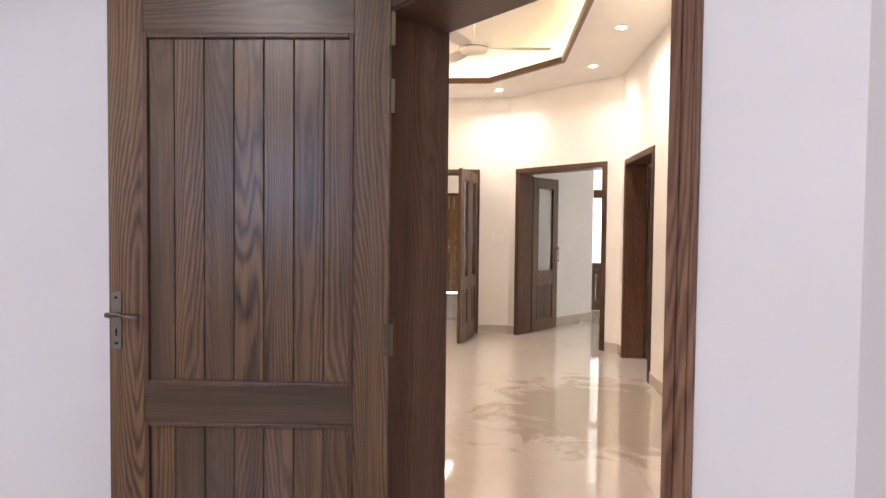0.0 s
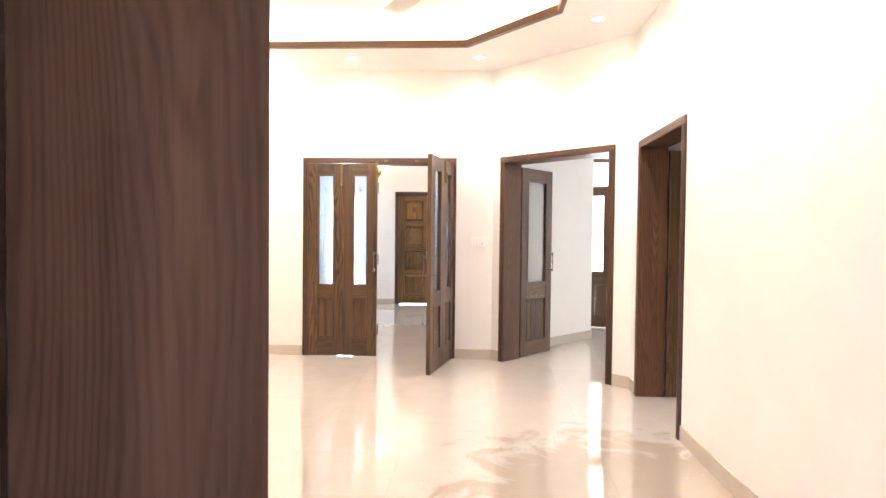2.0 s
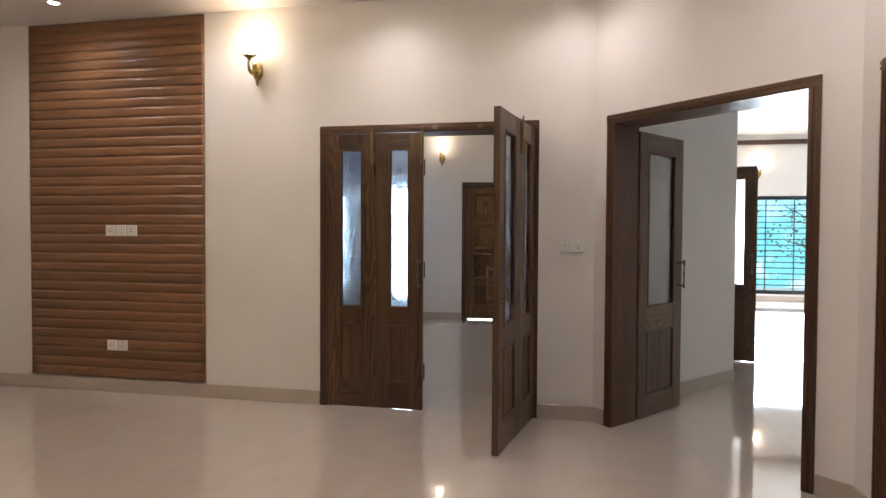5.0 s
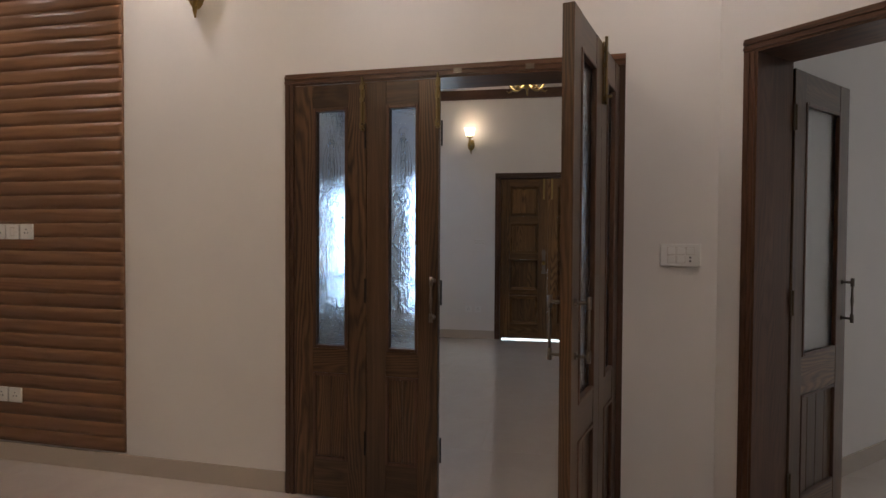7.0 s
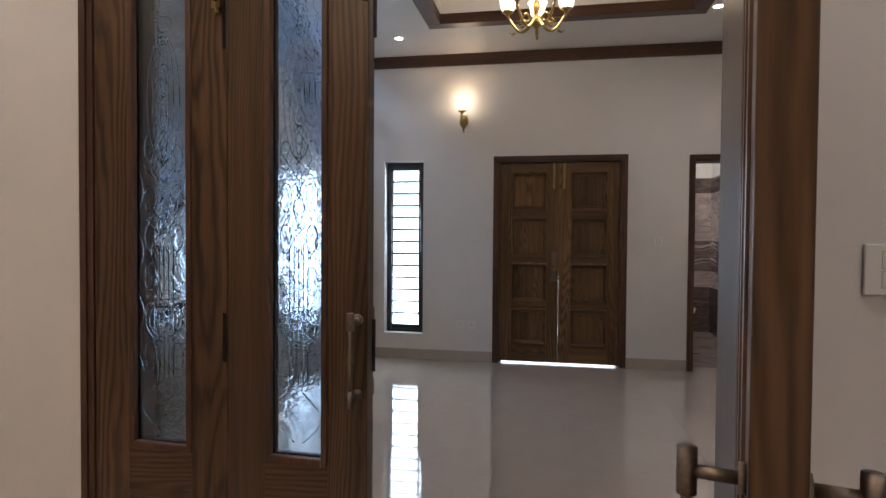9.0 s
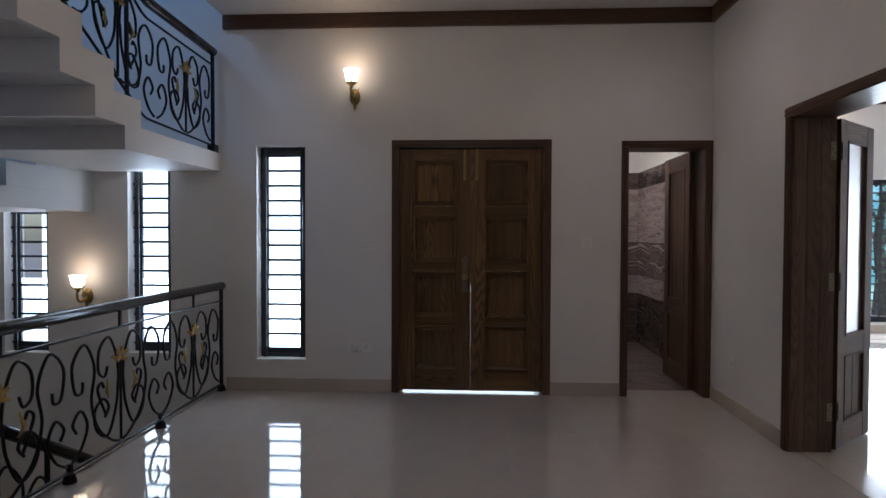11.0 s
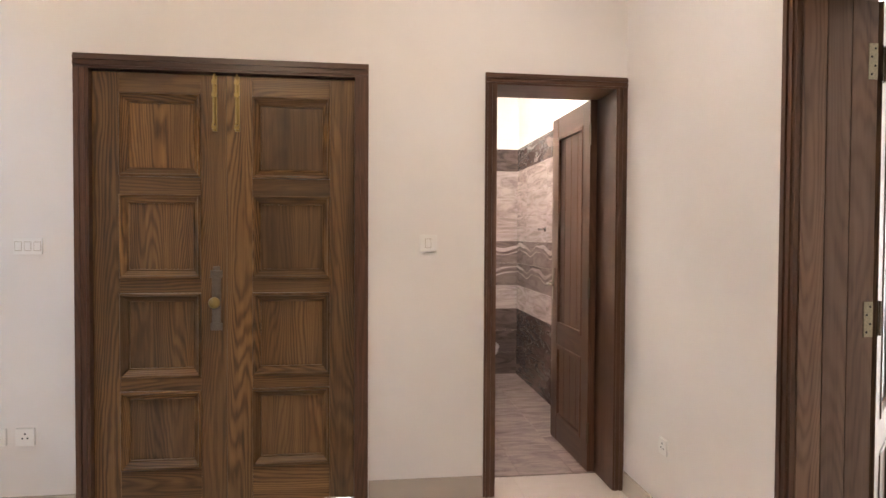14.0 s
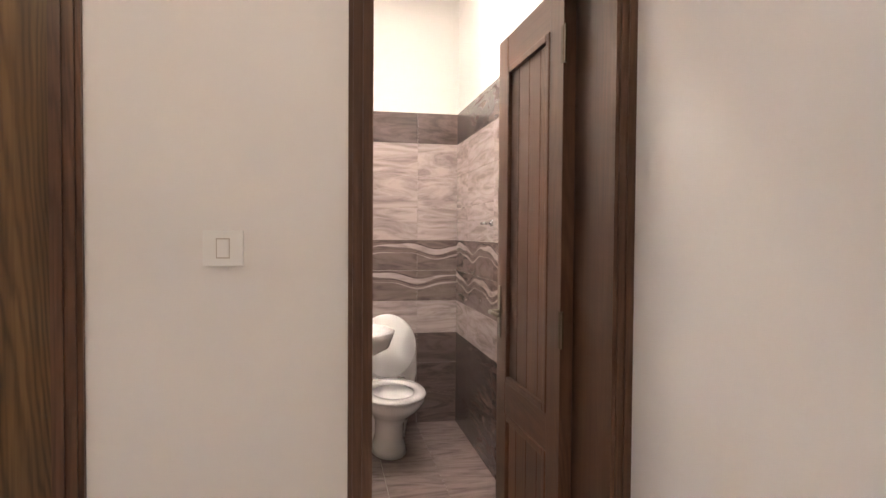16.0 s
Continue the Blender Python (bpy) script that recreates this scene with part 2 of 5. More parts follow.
BRONZE = metal("brushed_bronze_steel", (0.24, 0.20, 0.165), 0.38)
GOLD = metal("gold_painted_leaf", (0.62, 0.42, 0.16), 0.45)
CHROME = metal("chrome", (0.75, 0.75, 0.76), 0.12)
PLASTIC = paint("white_plastic", (0.83, 0.815, 0.785), 0.3, 10.0, 0.0, 0.01)
FROST = glass("frosted_glass", 0.055, 0.32, (0.66, 0.80, 0.96))
PALE_FROST = glass("pale_frosted_glass", 0.32, 0.15, (0.93, 0.95, 0.95))
ETCH = glass("etched_glass_relief", 0.08, 0.1, (0.78, 0.88, 0.98))
CLEAR = glass("clear_window_glass", 0.0)
SHADE = glow("lit_glass_shade", (1.0, 0.82, 0.58), 6.0)
LENS = glow("lit_downlight_lens", (1.0, 0.93, 0.84), 30.0)
COVE = glow("warm_cove_led", (1.0, 0.78, 0.48), 5.0)


# ---- mesh helpers ----
def box(bm, x0, x1, y0, y1, z0, z1, bevel=0.0):
    made = bmesh.ops.create_cube(bm, size=1.0)["verts"]
    for v in made:
        v.co = (x0 + (v.co.x + 0.5) * (x1 - x0), y0 + (v.co.y + 0.5) * (y1 - y0), z0 + (v.co.z + 0.5) * (z1 - z0))
    if bevel:
        edges = list({e for v in made for e in v.link_edges})
        bmesh.ops.bevel(bm, geom=edges, offset=bevel, segments=2, affect="EDGES", profile=0.6)


def boxes(*rows, bevel=0.0):
    bm = bmesh.new()
    for r in rows:
        box(bm, *r, bevel=bevel)
    return bm


def cylinder(bm, p, q, r0, r1=None, n=16):
    p, q = Vector(p), Vector(q)
    m = Matrix.Translation((p + q) / 2) @ (q - p).to_track_quat("Z", "Y").to_matrix().to_4x4()
    bmesh.ops.create_cone(bm, cap_ends=True, segments=n, radius1=r0, radius2=r0 if r1 is None else r1, depth=(q - p).length, matrix=m)


def tube(bm, pts, r, n=6, taper=None):
    """A round bar along a line of points."""
    pts = [Vector(p) for p in pts]
    rings, up = [], Vector((1, 0, 0))
    for i, p in enumerate(pts):
        way = (pts[min(i + 1, len(pts) - 1)] - pts[max(i - 1, 0)]).normalized()
        side = way.cross(up)
        if side.length < 0.05:
            side = way.cross(Vector((0, 1, 0)))
        side.normalize()
        other = way.cross(side)
        rad = r * (taper(i / (len(pts) - 1)) if taper else 1)
        rings.append([bm.verts.new(p + rad * (math.cos(a) * side + math.sin(a) * other)) for a in (2 * math.pi * k / n for k in range(n))])
    for a, b in zip(rings, rings[1:]):
        for k in range(n):
            bm.faces.new((a[k], a[(k + 1) % n], b[(k + 1) % n], b[k]))
    bm.faces.new(rings[0][::-1])
    bm.faces.new(rings[-1])


def lathe(bm, profile, n=20, at=(0, 0, 0)):
    """Turns (radius, height) pairs round the z axis."""
    rings = [[bm.verts.new((at[0] + r * math.cos(2 * math.pi * k / n), at[1] + r * math.sin(2 * math.pi * k / n), at[2] + z)) for k in range(n)] for r, z in profile]
    for a, b in zip(rings, rings[1:]):
        for k in range(n):
            bm.faces.new((a[k], a[(k + 1) % n], b[(k + 1) % n], b[k]))


def prism(bm, outline, z0, z1):
    low = [bm.verts.new((x, y, z0)) for x, y in outline]
    high = [bm.verts.new((x, y, z1)) for x, y in outline]
    bm.faces.new(low[::-1])
    bm.faces.new(high)
    for i in range(len(outline)):
        j = (i + 1) % len(outline)
        bm.faces.new((low[i], low[j], high[j], high[i]))


def mesh_of(name, bm, material, smooth=False):
    bmesh.ops.recalc_face_normals(bm, faces=bm.faces)
    me = bpy.data.meshes.new(name)
    bm.to_mesh(me)
    bm.free()
    me.materials.append(material)
    if smooth:
        me.shade_smooth()
    return me


def part(name, bm, material, parent, label="", smooth=False):
    ob = new(name, mesh_of(name, bm, material, smooth))
    ob.parent = parent
    return tagged(ob, label)


def solid(name, bm, material, label, category, kind="", m=None, smooth=False, group=""):
    ob = new(name, mesh_of(name, bm, material, smooth))
    if m is not None:
        ob.matrix_world = m
    return tagged(ob, label, category, group, kind)


def thing(name, m, label, category, group="", kind=""):
    ob = new(name)
    ob.empty_display_size = 0.1
    ob.matrix_world = m
    return tagged(ob, label, category, group, kind)


def along(p, q):
    """A frame at p whose x axis runs to q along the ground and whose y axis lies to the left of it."""
    return pose(p[0], p[1], 0, 0, 0, math.degrees(math.atan2(q[1] - p[1], q[0] - p[0])))


def wall(name, p, q, thick, top, label, material=None, holes=(), bottom=0.0):
    """A wall from p to q, its seen face on that line and its body to the left. holes: (start, end, low, high)."""
    length = math.hypot(q[0] - p[0], q[1] - p[1])
    bm = bmesh.new()
    at = 0.0
    for a, b, lo, hi in sorted(holes):
        if a > at:
            box(bm, at, a, 0, thick, bottom, top)
        if lo > bottom:
            box(bm, a, b, 0, thick, bottom, lo)
        if hi < top:
            box(bm, a, b, 0, thick, hi, top)
        at = b
    if at < length:
        box(bm, at, length, 0, thick, bottom, top)
    bmesh.ops.remove_doubles(bm, verts=bm.verts, dist=0.0005)
    return solid(name, bm, material or WALL, label, "wall", "structure", along(p, q))


# ---- the shell ----
U = 1 / math.sqrt(2)
ND = Vector((0.7265, -0.6872))
D2A, D2B = (1.11, 7.918), (2.295, 6.797)
wall("wall_north_lounge", (-4.1, 7.92), (1.11, 7.92), 0.20, 3.6, "warm white painted lounge wall with folding doors", holes=[(3.16, 4.82, 0, 2.145)])
wall("wall_diagonal", D2A, D2B, 0.25, 3.6, "warm white angled wall with a wide doorway", holes=[(0.11, 1.452, 0, 2.145)])
wall("wall_east_lounge", (2.295, 6.797), (2.295, 0.4), 0.2, 3.6, "warm white painted wall beside the lounge", holes=[(0.189, 1.313, 0, 2.125)])
wall("wall_west_lounge", (-4.1, 2.3), (-4.1, 7.92), 0.2, 3.6, "warm white painted lounge wall")
wall("wall_south_lounge", (0.30, 2.27), (0.30 - 4.4, 2.27), -0.21, 3.6, "white painted wall between bedroom and lounge", COOL_WALL)
SD = along((0.5, 2.1), (0.5 + U, 2.1 - U))
P0, P1 = (0.5 - 0.3 * U, 2.1 + 0.3 * U), (0.5 + 2.3 * U, 2.1 - 2.3 * U)
wall("wall_bedroom_door", P0, P1, 0.26, 3.6, "white angled wall round the bedroom doorway", COOL_WALL, holes=[(0.213, 1.382, 0, 2.16)])
wall("wall_bedroom_east", (1.47, 1.13), (1.47, -3.0), 0.15, 3.4, "white painted bedroom wall", COOL_WALL)
wall("wall_bedroom_south", (1.6, -3.0), (-2.8, -3.0), 0.2, 3.4, "white painted bedroom wall with a window", COOL_WALL, holes=[(2.55, 3.11, 1.45, 2.35)])
wall("wall_bedroom_west", (-2.6, -3.0), (-2.6, 2.27), 0.2, 3.4, "white painted bedroom wall", COOL_WALL)
NW = 12.70
wall("wall_north_foyer", (-4.4, NW), (2.05, NW), 0.24, 6.4, "warm white wall with entrance door and slit windows",
     holes=[(0.38, 0.78, 0.29, 2.10), (1.50, 1.88, 0.30, 2.10), (2.635, 3.055, 0.265, 2.085), (3.795, 5.125, 0, 2.125), (5.697, 6.43, 0, 2.11)], bottom=0.0)
wall("wall_stairwell_lower", (-4.4, NW), (-2.1, NW), 0.24, 0.0, "warm white stairwell wall below floor level", bottom=-3.2)
wall("wall_east_foyer", (2.03, NW + 0.0), (2.03, 9.75), 0.25, 3.4, "warm white foyer wall with a double doorway", holes=[(1.17, 2.47, 0, 2.12)])
bm = bmesh.new()
prism(bm, [(1.28, 8.12), (1.52, 8.42), (2.44, 9.39), (2.49, 10.18), (2.22, 9.88), (0.95, 8.12)], 0, 3.4)
solid("wall_foyer_corner", bm, WALL, "white angled wall between foyer and drawing room", "wall", "structure")
wall("wall_stairwell_west", (-4.4, 8.12), (-4.4, NW), 0.2, 6.4, "warm white stairwell wall", holes=[(1.6, 3.2, 4.8, 6.1)], bottom=-3.2)
wall("wall_stairwell_south", (-2.1, 8.16), (-4.4, 8.16), 0.03, 6.4, "warm white stairwell wall", bottom=-3.2)
wall("wall_upper_south", (2.05, 8.14), (-2.1, 8.14), 0.03, 6.4, "warm white unseen upper wall", bottom=3.45)
wall("wall_bath_north", (0.9, 15.31), (2.135, 15.31), 0.12, 3.3, "white bathroom wall above tiles", CEIL)
wall("wall_bath_east", (2.135, 15.44), (2.135, NW + 0.24), 0.165, 3.3, "white bathroom wall above tiles", CEIL)
wall("wall_bath_west", (0.95, NW + 0.24), (0.95, 15.31), 0.1, 3.3, "white bathroom wall above tiles", CEIL)
wall("wall_drawing_north", (2.15, 16.66), (6.7, 16.66), 0.22, 3.6, "white drawing room wall with a wide window", holes=[(2.34, 3.88, 0.14, 2.13)])
wall("wall_drawing_west", (2.30, 15.2), (2.30, 16.66), 0.12, 3.6, "white drawing room wall")
wall("wall_drawing_east", (6.6, 16.66), (6.6, 6.9), 0.2, 3.6, "white drawing room wall")
wall("wall_drawing_south", (6.6, 6.9), (2.50, 6.9), 0.12, 3.5, "white wall of the drawing room")
wall("wall_side_room_east", (4.6, 6.9), (4.6, 4.2), 0.1, 3.5, "white wall of a side room")
wall("wall_side_room_south", (4.6, 4.2), (2.5, 4.2), 0.1, 3.5, "white wall of a side room")


def ceiling(name, outline, z0, z1, label, hole=None, material=None):
    bm = bmesh.new()
    for ring in (outline, hole or []):
        vs = [bm.verts.new((x, y, z0)) for x, y in ring]
        for i in range(len(vs)):
            bm.edges.new((vs[i], vs[(i + 1) % len(vs)]))
    bmesh.ops.triangle_fill(bm, edges=bm.edges[:], use_beauty=True)
    got = bmesh.ops.extrude_face_region(bm, geom=bm.faces[:])["geom"]
    for v in got:
        if isinstance(v, bmesh.types.BMVert):
            v.co.z = z1
    return solid(name, bm, material or CEIL, label, "ceiling", "structure")


def octagon(x0, x1, y0, y1, cx, cy):
    return [(x0 + cx, y0), (x1 - cx, y0), (x1, y0 + cy), (x1, y1 - cy), (x1 - cx, y1), (x0 + cx, y1), (x0, y1 - cy), (x0, y0 + cy)]


TRAY = octagon(-3.40, 1.57, 3.28, 7.11, 0.74, 0.84)
ceiling("ceiling_lounge", [(-4.2, 2.4), (0.42, 2.4), (2.4, 0.42), (2.4, 6.80), (1.2, 8.0), (-4.2, 8.0)], 3.075, 3.14, "white lounge ceiling with an octagonal raised tray", TRAY)
ceiling("ceiling_lounge_tray", octagon(-3.75, 1.92, 2.93, 7.46, 0.82, 0.92), 3.36, 3.42, "white raised ceiling inside the tray")
bm = bmesh.new()
rim = octagon(-3.74, 1.91, 2.94, 7.45, 0.81, 0.91)
for (a, b), (c, d) in zip(zip(rim, rim[1:] + rim[:1]), zip(rim[1:] + rim[:1], rim[2:] + rim[:2])):
    vs = [bm.verts.new((a[0], a[1], 3.14)), bm.verts.new((b[0], b[1], 3.14)), bm.verts.new((b[0], b[1], 3.36)), bm.verts.new((a[0], a[1], 3.36))]
    bm.faces.new(vs)
solid("ceiling_tray_side", bm, CEIL, "white upright side of the ceiling tray", "ceiling", "structure")
bm = bmesh.new()
inner, outer = octagon(-3.385, 1.555, 3.295, 7.095, 0.735, 0.835), octagon(-3.425, 1.595, 3.255, 7.135, 0.75, 0.85)
for i in range(8):
    j = (i + 1) % 8
    vs = [bm.verts.new((*p, z)) for p, z in ((outer[i], 3.07), (outer[j], 3.07), (inner[j], 3.07), (inner[i], 3.07), (outer[i], 3.072), (outer[j], 3.072), (inner[j], 3.128), (inner[i], 3.128))]
    for f in ((0, 1, 2, 3), (3, 2, 6, 7), (0, 3, 7, 4), (1, 5, 6, 2)):
        bm.faces.new([vs[k] for k in f])
solid("ceiling_tray_trim", bm, WOOD_DEEP_X, "dark wooden trim round the ceiling tray", "trim", "structure")
bm = bmesh.new()
led = octagon(-3.62, 1.79, 3.06, 7.33, 0.78, 0.88)
for i in range(8):
    a, b = led[i], led[(i + 1) % 8]
    tube(bm, [(*a, 3.16), (*b, 3.16)], 0.012, 6)
solid("cove_light_strip", bm, COVE, "warm light strip hidden in the ceiling tray", "light strip")
ceiling("ceiling_bedroom", [(-2.7, -3.1), (1.55, -3.1), (1.55, 1.2), (0.5, 2.25), (-2.7, 2.3)], 3.12, 3.2, "white bedroom ceiling")
ceiling("ceiling_foyer", [(-2.05, 8.00), (2.1, 8.00), (2.1, 12.75), (-2.05, 12.75)], 3.185, 3.45, "white foyer ceiling with raised middle", [(-0.95, 9.35), (1.07, 9.35), (1.07, 11.55), (-0.95, 11.55)])
ceiling("ceiling_foyer_tray", [(-1.0, 9.3), (1.12, 9.3), (1.12, 11.6), (-1.0, 11.6)], 3.451, 3.5, "white raised ceiling over the foyer")
ceiling("ceiling_stairwell", [(-4.5, 8.1), (2.1, 8.1), (2.1, 12.8), (-4.5, 12.8)], 6.3, 6.4, "white ceiling high over the stairwell")
ceiling("ceiling_drawing", [(1.2, 8.13), (2.5, 6.85), (6.7, 6.85), (6.7, 16.74), (2.2, 16.74), (2.2, 8.5)], 3.36, 3.44, "white drawing room ceiling")
ceiling("ceiling_bath", [(0.9, 12.9), (2.2, 12.9), (2.2, 15.42), (0.9, 15.42)], 2.95, 3.0, "white bathroom ceiling")
ceiling("ceiling_side_room", [(2.45, 4.1), (4.7, 4.1), (4.7, 6.95), (2.45, 6.95)], 3.0, 3.05, "white side room ceiling")

# floor: bedding under the tiles, open over the stairwell
FLOOR_LABEL = "floor of large polished cream tiles"
floor = solid("floor_lounge", boxes((-4.3, 2.31, 0.3, 8.14, -0.2, -0.0055)), GROUT, FLOOR_LABEL, "floor", "structure")
floor_foyer = solid("floor_foyer", boxes((-2.095, 2.30, 8.72, 12.895, -0.2, -0.0065)), GROUT, FLOOR_LABEL, "floor", "structure")
floor_drawing = solid("floor_drawing", boxes((2.725, 6.9, 4.0, 16.9, -0.2, -0.0055), (2.315, 2.72, 4.0, 8.14, -0.2, -0.0055), (2.315, 2.72, 8.145, 16.9, -0.2, -0.0055)), GROUT, FLOOR_LABEL, "floor", "structure")
floor_bedroom = solid("floor_bedroom", boxes((-2.8, 1.7, -3.2, 0.295, -0.2, -0.0055)), GROUT, FLOOR_LABEL, "floor", "structure")
solid("basement_floor", boxes((-4.4, -2.1, 8.1, 12.7, -3.2, -3.0)), SKIRT, "beige tiled basement floor", "floor", "structure")
solid("floor_edge", boxes((-2.13, -2.098, 8.19, 12.698, -0.25, 0.012)), SKIRT, "beige stone edge of the floor over the stairwell", "edge", "structure")
ceiling("ground", [(-80, -80), (80, -80), (80, 120), (-80, 120)], -0.40, -0.30, "pale paving outside the house", [(-4.5, 8.0), (-2.05, 8.0), (-2.05, 12.95), (-4.5, 12.95)], paint("outside_paving", (0.45, 0.43, 0.40), 0.9))
tagged(bpy.data.objects["ground"], category="ground")
# unseen slabs added above the ceilings to keep sunlight from leaking in
ceiling("light_block_south", [(-4.5, -3.3), (6.9, -3.3), (6.9, 8.2), (-4.5, 8.2)], 3.62, 3.8, "plain unseen slab that blocks the sun", None, COOL_WALL)
ceiling("light_block_east", [(2.12, 8.2), (6.9, 8.2), (6.9, 16.95), (2.12, 16.95)], 3.62, 3.8, "plain unseen slab that blocks the sun", None, COOL_WALL)
# unseen wall added to shut the sun out of the stairwell
wall("wall_upper_light_block", (2.10, 12.94), (2.10, 8.1), 0.15, 6.4, "warm white unseen upper wall", bottom=3.46)


def skirting(p, q):
    length = math.hypot(q[0] - p[0], q[1] - p[1])
    solid("baseboard", boxes((0, length, -0.012, -0.0005, 0, 0.105), bevel=0.002), SKIRT, "beige tile baseboard along the wall", "baseboard", "structure", along(p, q))


skirting((-4.1, 7.92), (-0.945, 7.92))
skirting((0.725, 7.92), (1.11, 7.92))
skirting(D2A, (D2A[0] + 0.105 * ND.x, D2A[1] + 0.105 * ND.y))
skirting((D2A[0] + 1.457 * ND.x, D2A[1] + 1.457 * ND.y), D2B)
skirting((2.295, 6.797), (2.295, 6.613))
skirting((2.295, 5.479), (2.295, 0.65))
skirting((-2.03, NW), (-0.61, NW))
skirting((0.73, NW), (1.292, NW))
skirting((2.03, NW - 0.03), (2.03, 11.535))
skirting((2.03, 10.225), (2.03, 9.75))
solid("baseboard", boxes((0, 1.33, 0.0005, 0.012, 0, 0.105)), SKIRT, "beige tile baseboard along the wall", "baseboard", "structure", along((2.44, 9.39), (1.52, 8.42)))
skirting((2.3, 16.66), (6.6, 16.66))


# ---- doors ----
def frame_thing(name, m, width, height, depth, face, label, kind="structure", cat="door frame", proud=0.012, timber=None):
    """A timber frame that lines an opening: its left outer edge at x 0, its front at y 0."""
    t = thing(name, m, label, cat, kind=kind)
    upright, level = timber or (WOOD_DEEP, WOOD_DEEP_X)
    y0, y1 = -proud, depth + proud
    for jamb_name, a, b in (("jamb", 0, face), ("jamb", width - face, width)):
        bmj = boxes((a, b, y0, y1, 0, height - face))
        # stepped mouldings on the seen face
        box(bmj, a + face * 0.18, a + face * 0.42, y0 - 0.006, y0 + 0.001, 0, height - face)
        box(bmj, a + face * 0.58, a + face * 0.82, y0 - 0.006, y0 + 0.001, 0, height - face)
        part(jamb_name, bmj, upright, t)
    bmh = boxes((0, width, y0, y1, height - face, height))
    box(bmh, 0, width, y0 - 0.006, y0 + 0.001, height - face * 0.42, height - face * 0.18)
    box(bmh, 0, width, y0 - 0.006, y0 + 0.001, height - face * 0.82, height - face * 0.58)
    part("head", bmh, level, t)
    return t


def stile_frame(parent, w, h, th, openings, stile, z_base=0.008):
    """Stiles and rails round the openings (low, high) of a leaf that lies from x 0 to w and y 0 to th."""
    part("stile", boxes((0, stile, 0, th, z_base, h), bevel=0.002), LEAF_WOOD[0], parent)
    part("stile", boxes((w - stile, w, 0, th, z_base, h), bevel=0.002), LEAF_WOOD[0], parent)
    at = z_base
    for lo, hi in openings + [(h, h)]:
        if lo - at > 0.01:
            part("rail", boxes((stile, w - stile, 0.0015, th - 0.0015, at, lo), bevel=0.002), LEAF_WOOD[1], parent)
        at = hi


def bead(parent, x0, x1, z0, z1, th, size=0.016):
    """The moulding round an opening, on both faces."""
    bm = bmesh.new()
    for y0, y1 in ((-0.004, size), (th - size, th + 0.004)):
        box(bm, x0, x0 + size, y0, y1, z0, z1, bevel=0.004)
        box(bm, x1 - size, x1, y0, y1, z0, z1, bevel=0.004)
        box(bm, x0 + size, x1 - size, y0, y1, z0, z0 + size, bevel=0.004)
        box(bm, x0 + size, x1 - size, y0, y1, z1 - size, z1, bevel=0.004)
    part("moulding", bm, WOOD_DEEP, parent)


def boards(parent, x0, x1, z0, z1, th, count):
    step = (x1 - x0) / count
    for i in range(count):
        a = x0 + i * step
        part("plank", boxes((a + 0.0012, a + step - 0.0012, th * 0.27, th * 0.73, z0, z1), bevel=0.003), LEAF_WOOD[0], parent)


def raised_panel(parent, x0, x1, z0, z1, th):
    """A sunk field inside a mitred moulding that rises at its outer edge and slopes down to the field."""
    field = boxes((x0 + 0.002, x1 - 0.002, th * 0.44, th * 0.80, z0 + 0.002, z1 - 0.002))
    part("panel", field, LEAF_WOOD[0], parent)
    steps = [(0.0, 0.002), (0.0, -0.010), (0.005, -0.015), (0.011, -0.014), (0.015, -0.006), (0.017, -0.004), (0.036, 0.012), (0.040, 0.010), (0.043, 0.013), (0.043, th * 0.45)]
    rims = [[(x0 + i * 0.85, y, z0 + i), (x1 - i * 0.85, y, z0 + i), (x1 - i * 0.85, y, z1 - i), (x0 + i * 0.85, y, z1 - i)] for i, y in steps]
    for k, name, material in ((0, "lower_moulding", LEAF_WOOD[1]), (1, "side_moulding", LEAF_WOOD[0]), (2, "upper_moulding", LEAF_WOOD[1]), (3, "side_moulding", LEAF_WOOD[0])):
        bm = bmesh.new()
        line = [[bm.verts.new(r[k]), bm.verts.new(r[(k + 1) % 4])] for r in rims]
        for a, b in zip(line, line[1:]):
            bm.faces.new((a[0], a[1], b[1], b[0]))
        part(name, bm, material, parent)


def pull_handle(parent, x, z, y, side, length=0.175):
    """A turned bronze pull on two feet; side -1 or 1 is the way it stands off."""
    bm = bmesh.new()
    yo = y + side * 0.045
    for dz in (-length / 2, length / 2):
        cylinder(bm, (x, y, z + dz), (x, yo, z + dz), 0.006, n=10)
        cylinder(bm, (x, yo, z + dz - 0.02), (x, yo, z + dz + 0.02), 0.0085, n=10)
        cylinder(bm, (x, y, z + dz), (x, y + side * 0.006, z + dz), 0.013, n=12)
    tube(bm, [(x, yo, z - length / 2), (x, yo, z - 0.03), (x, yo, z), (x, yo, z + 0.03), (x, yo, z + length / 2)], 0.0062, 10, lambda s: 0.75 + 0.55 * math.exp(-((s - 0.5) * 6) ** 2))
    part("pull_handle", bm, BRONZE, parent, "turned bronze pull handle", True)


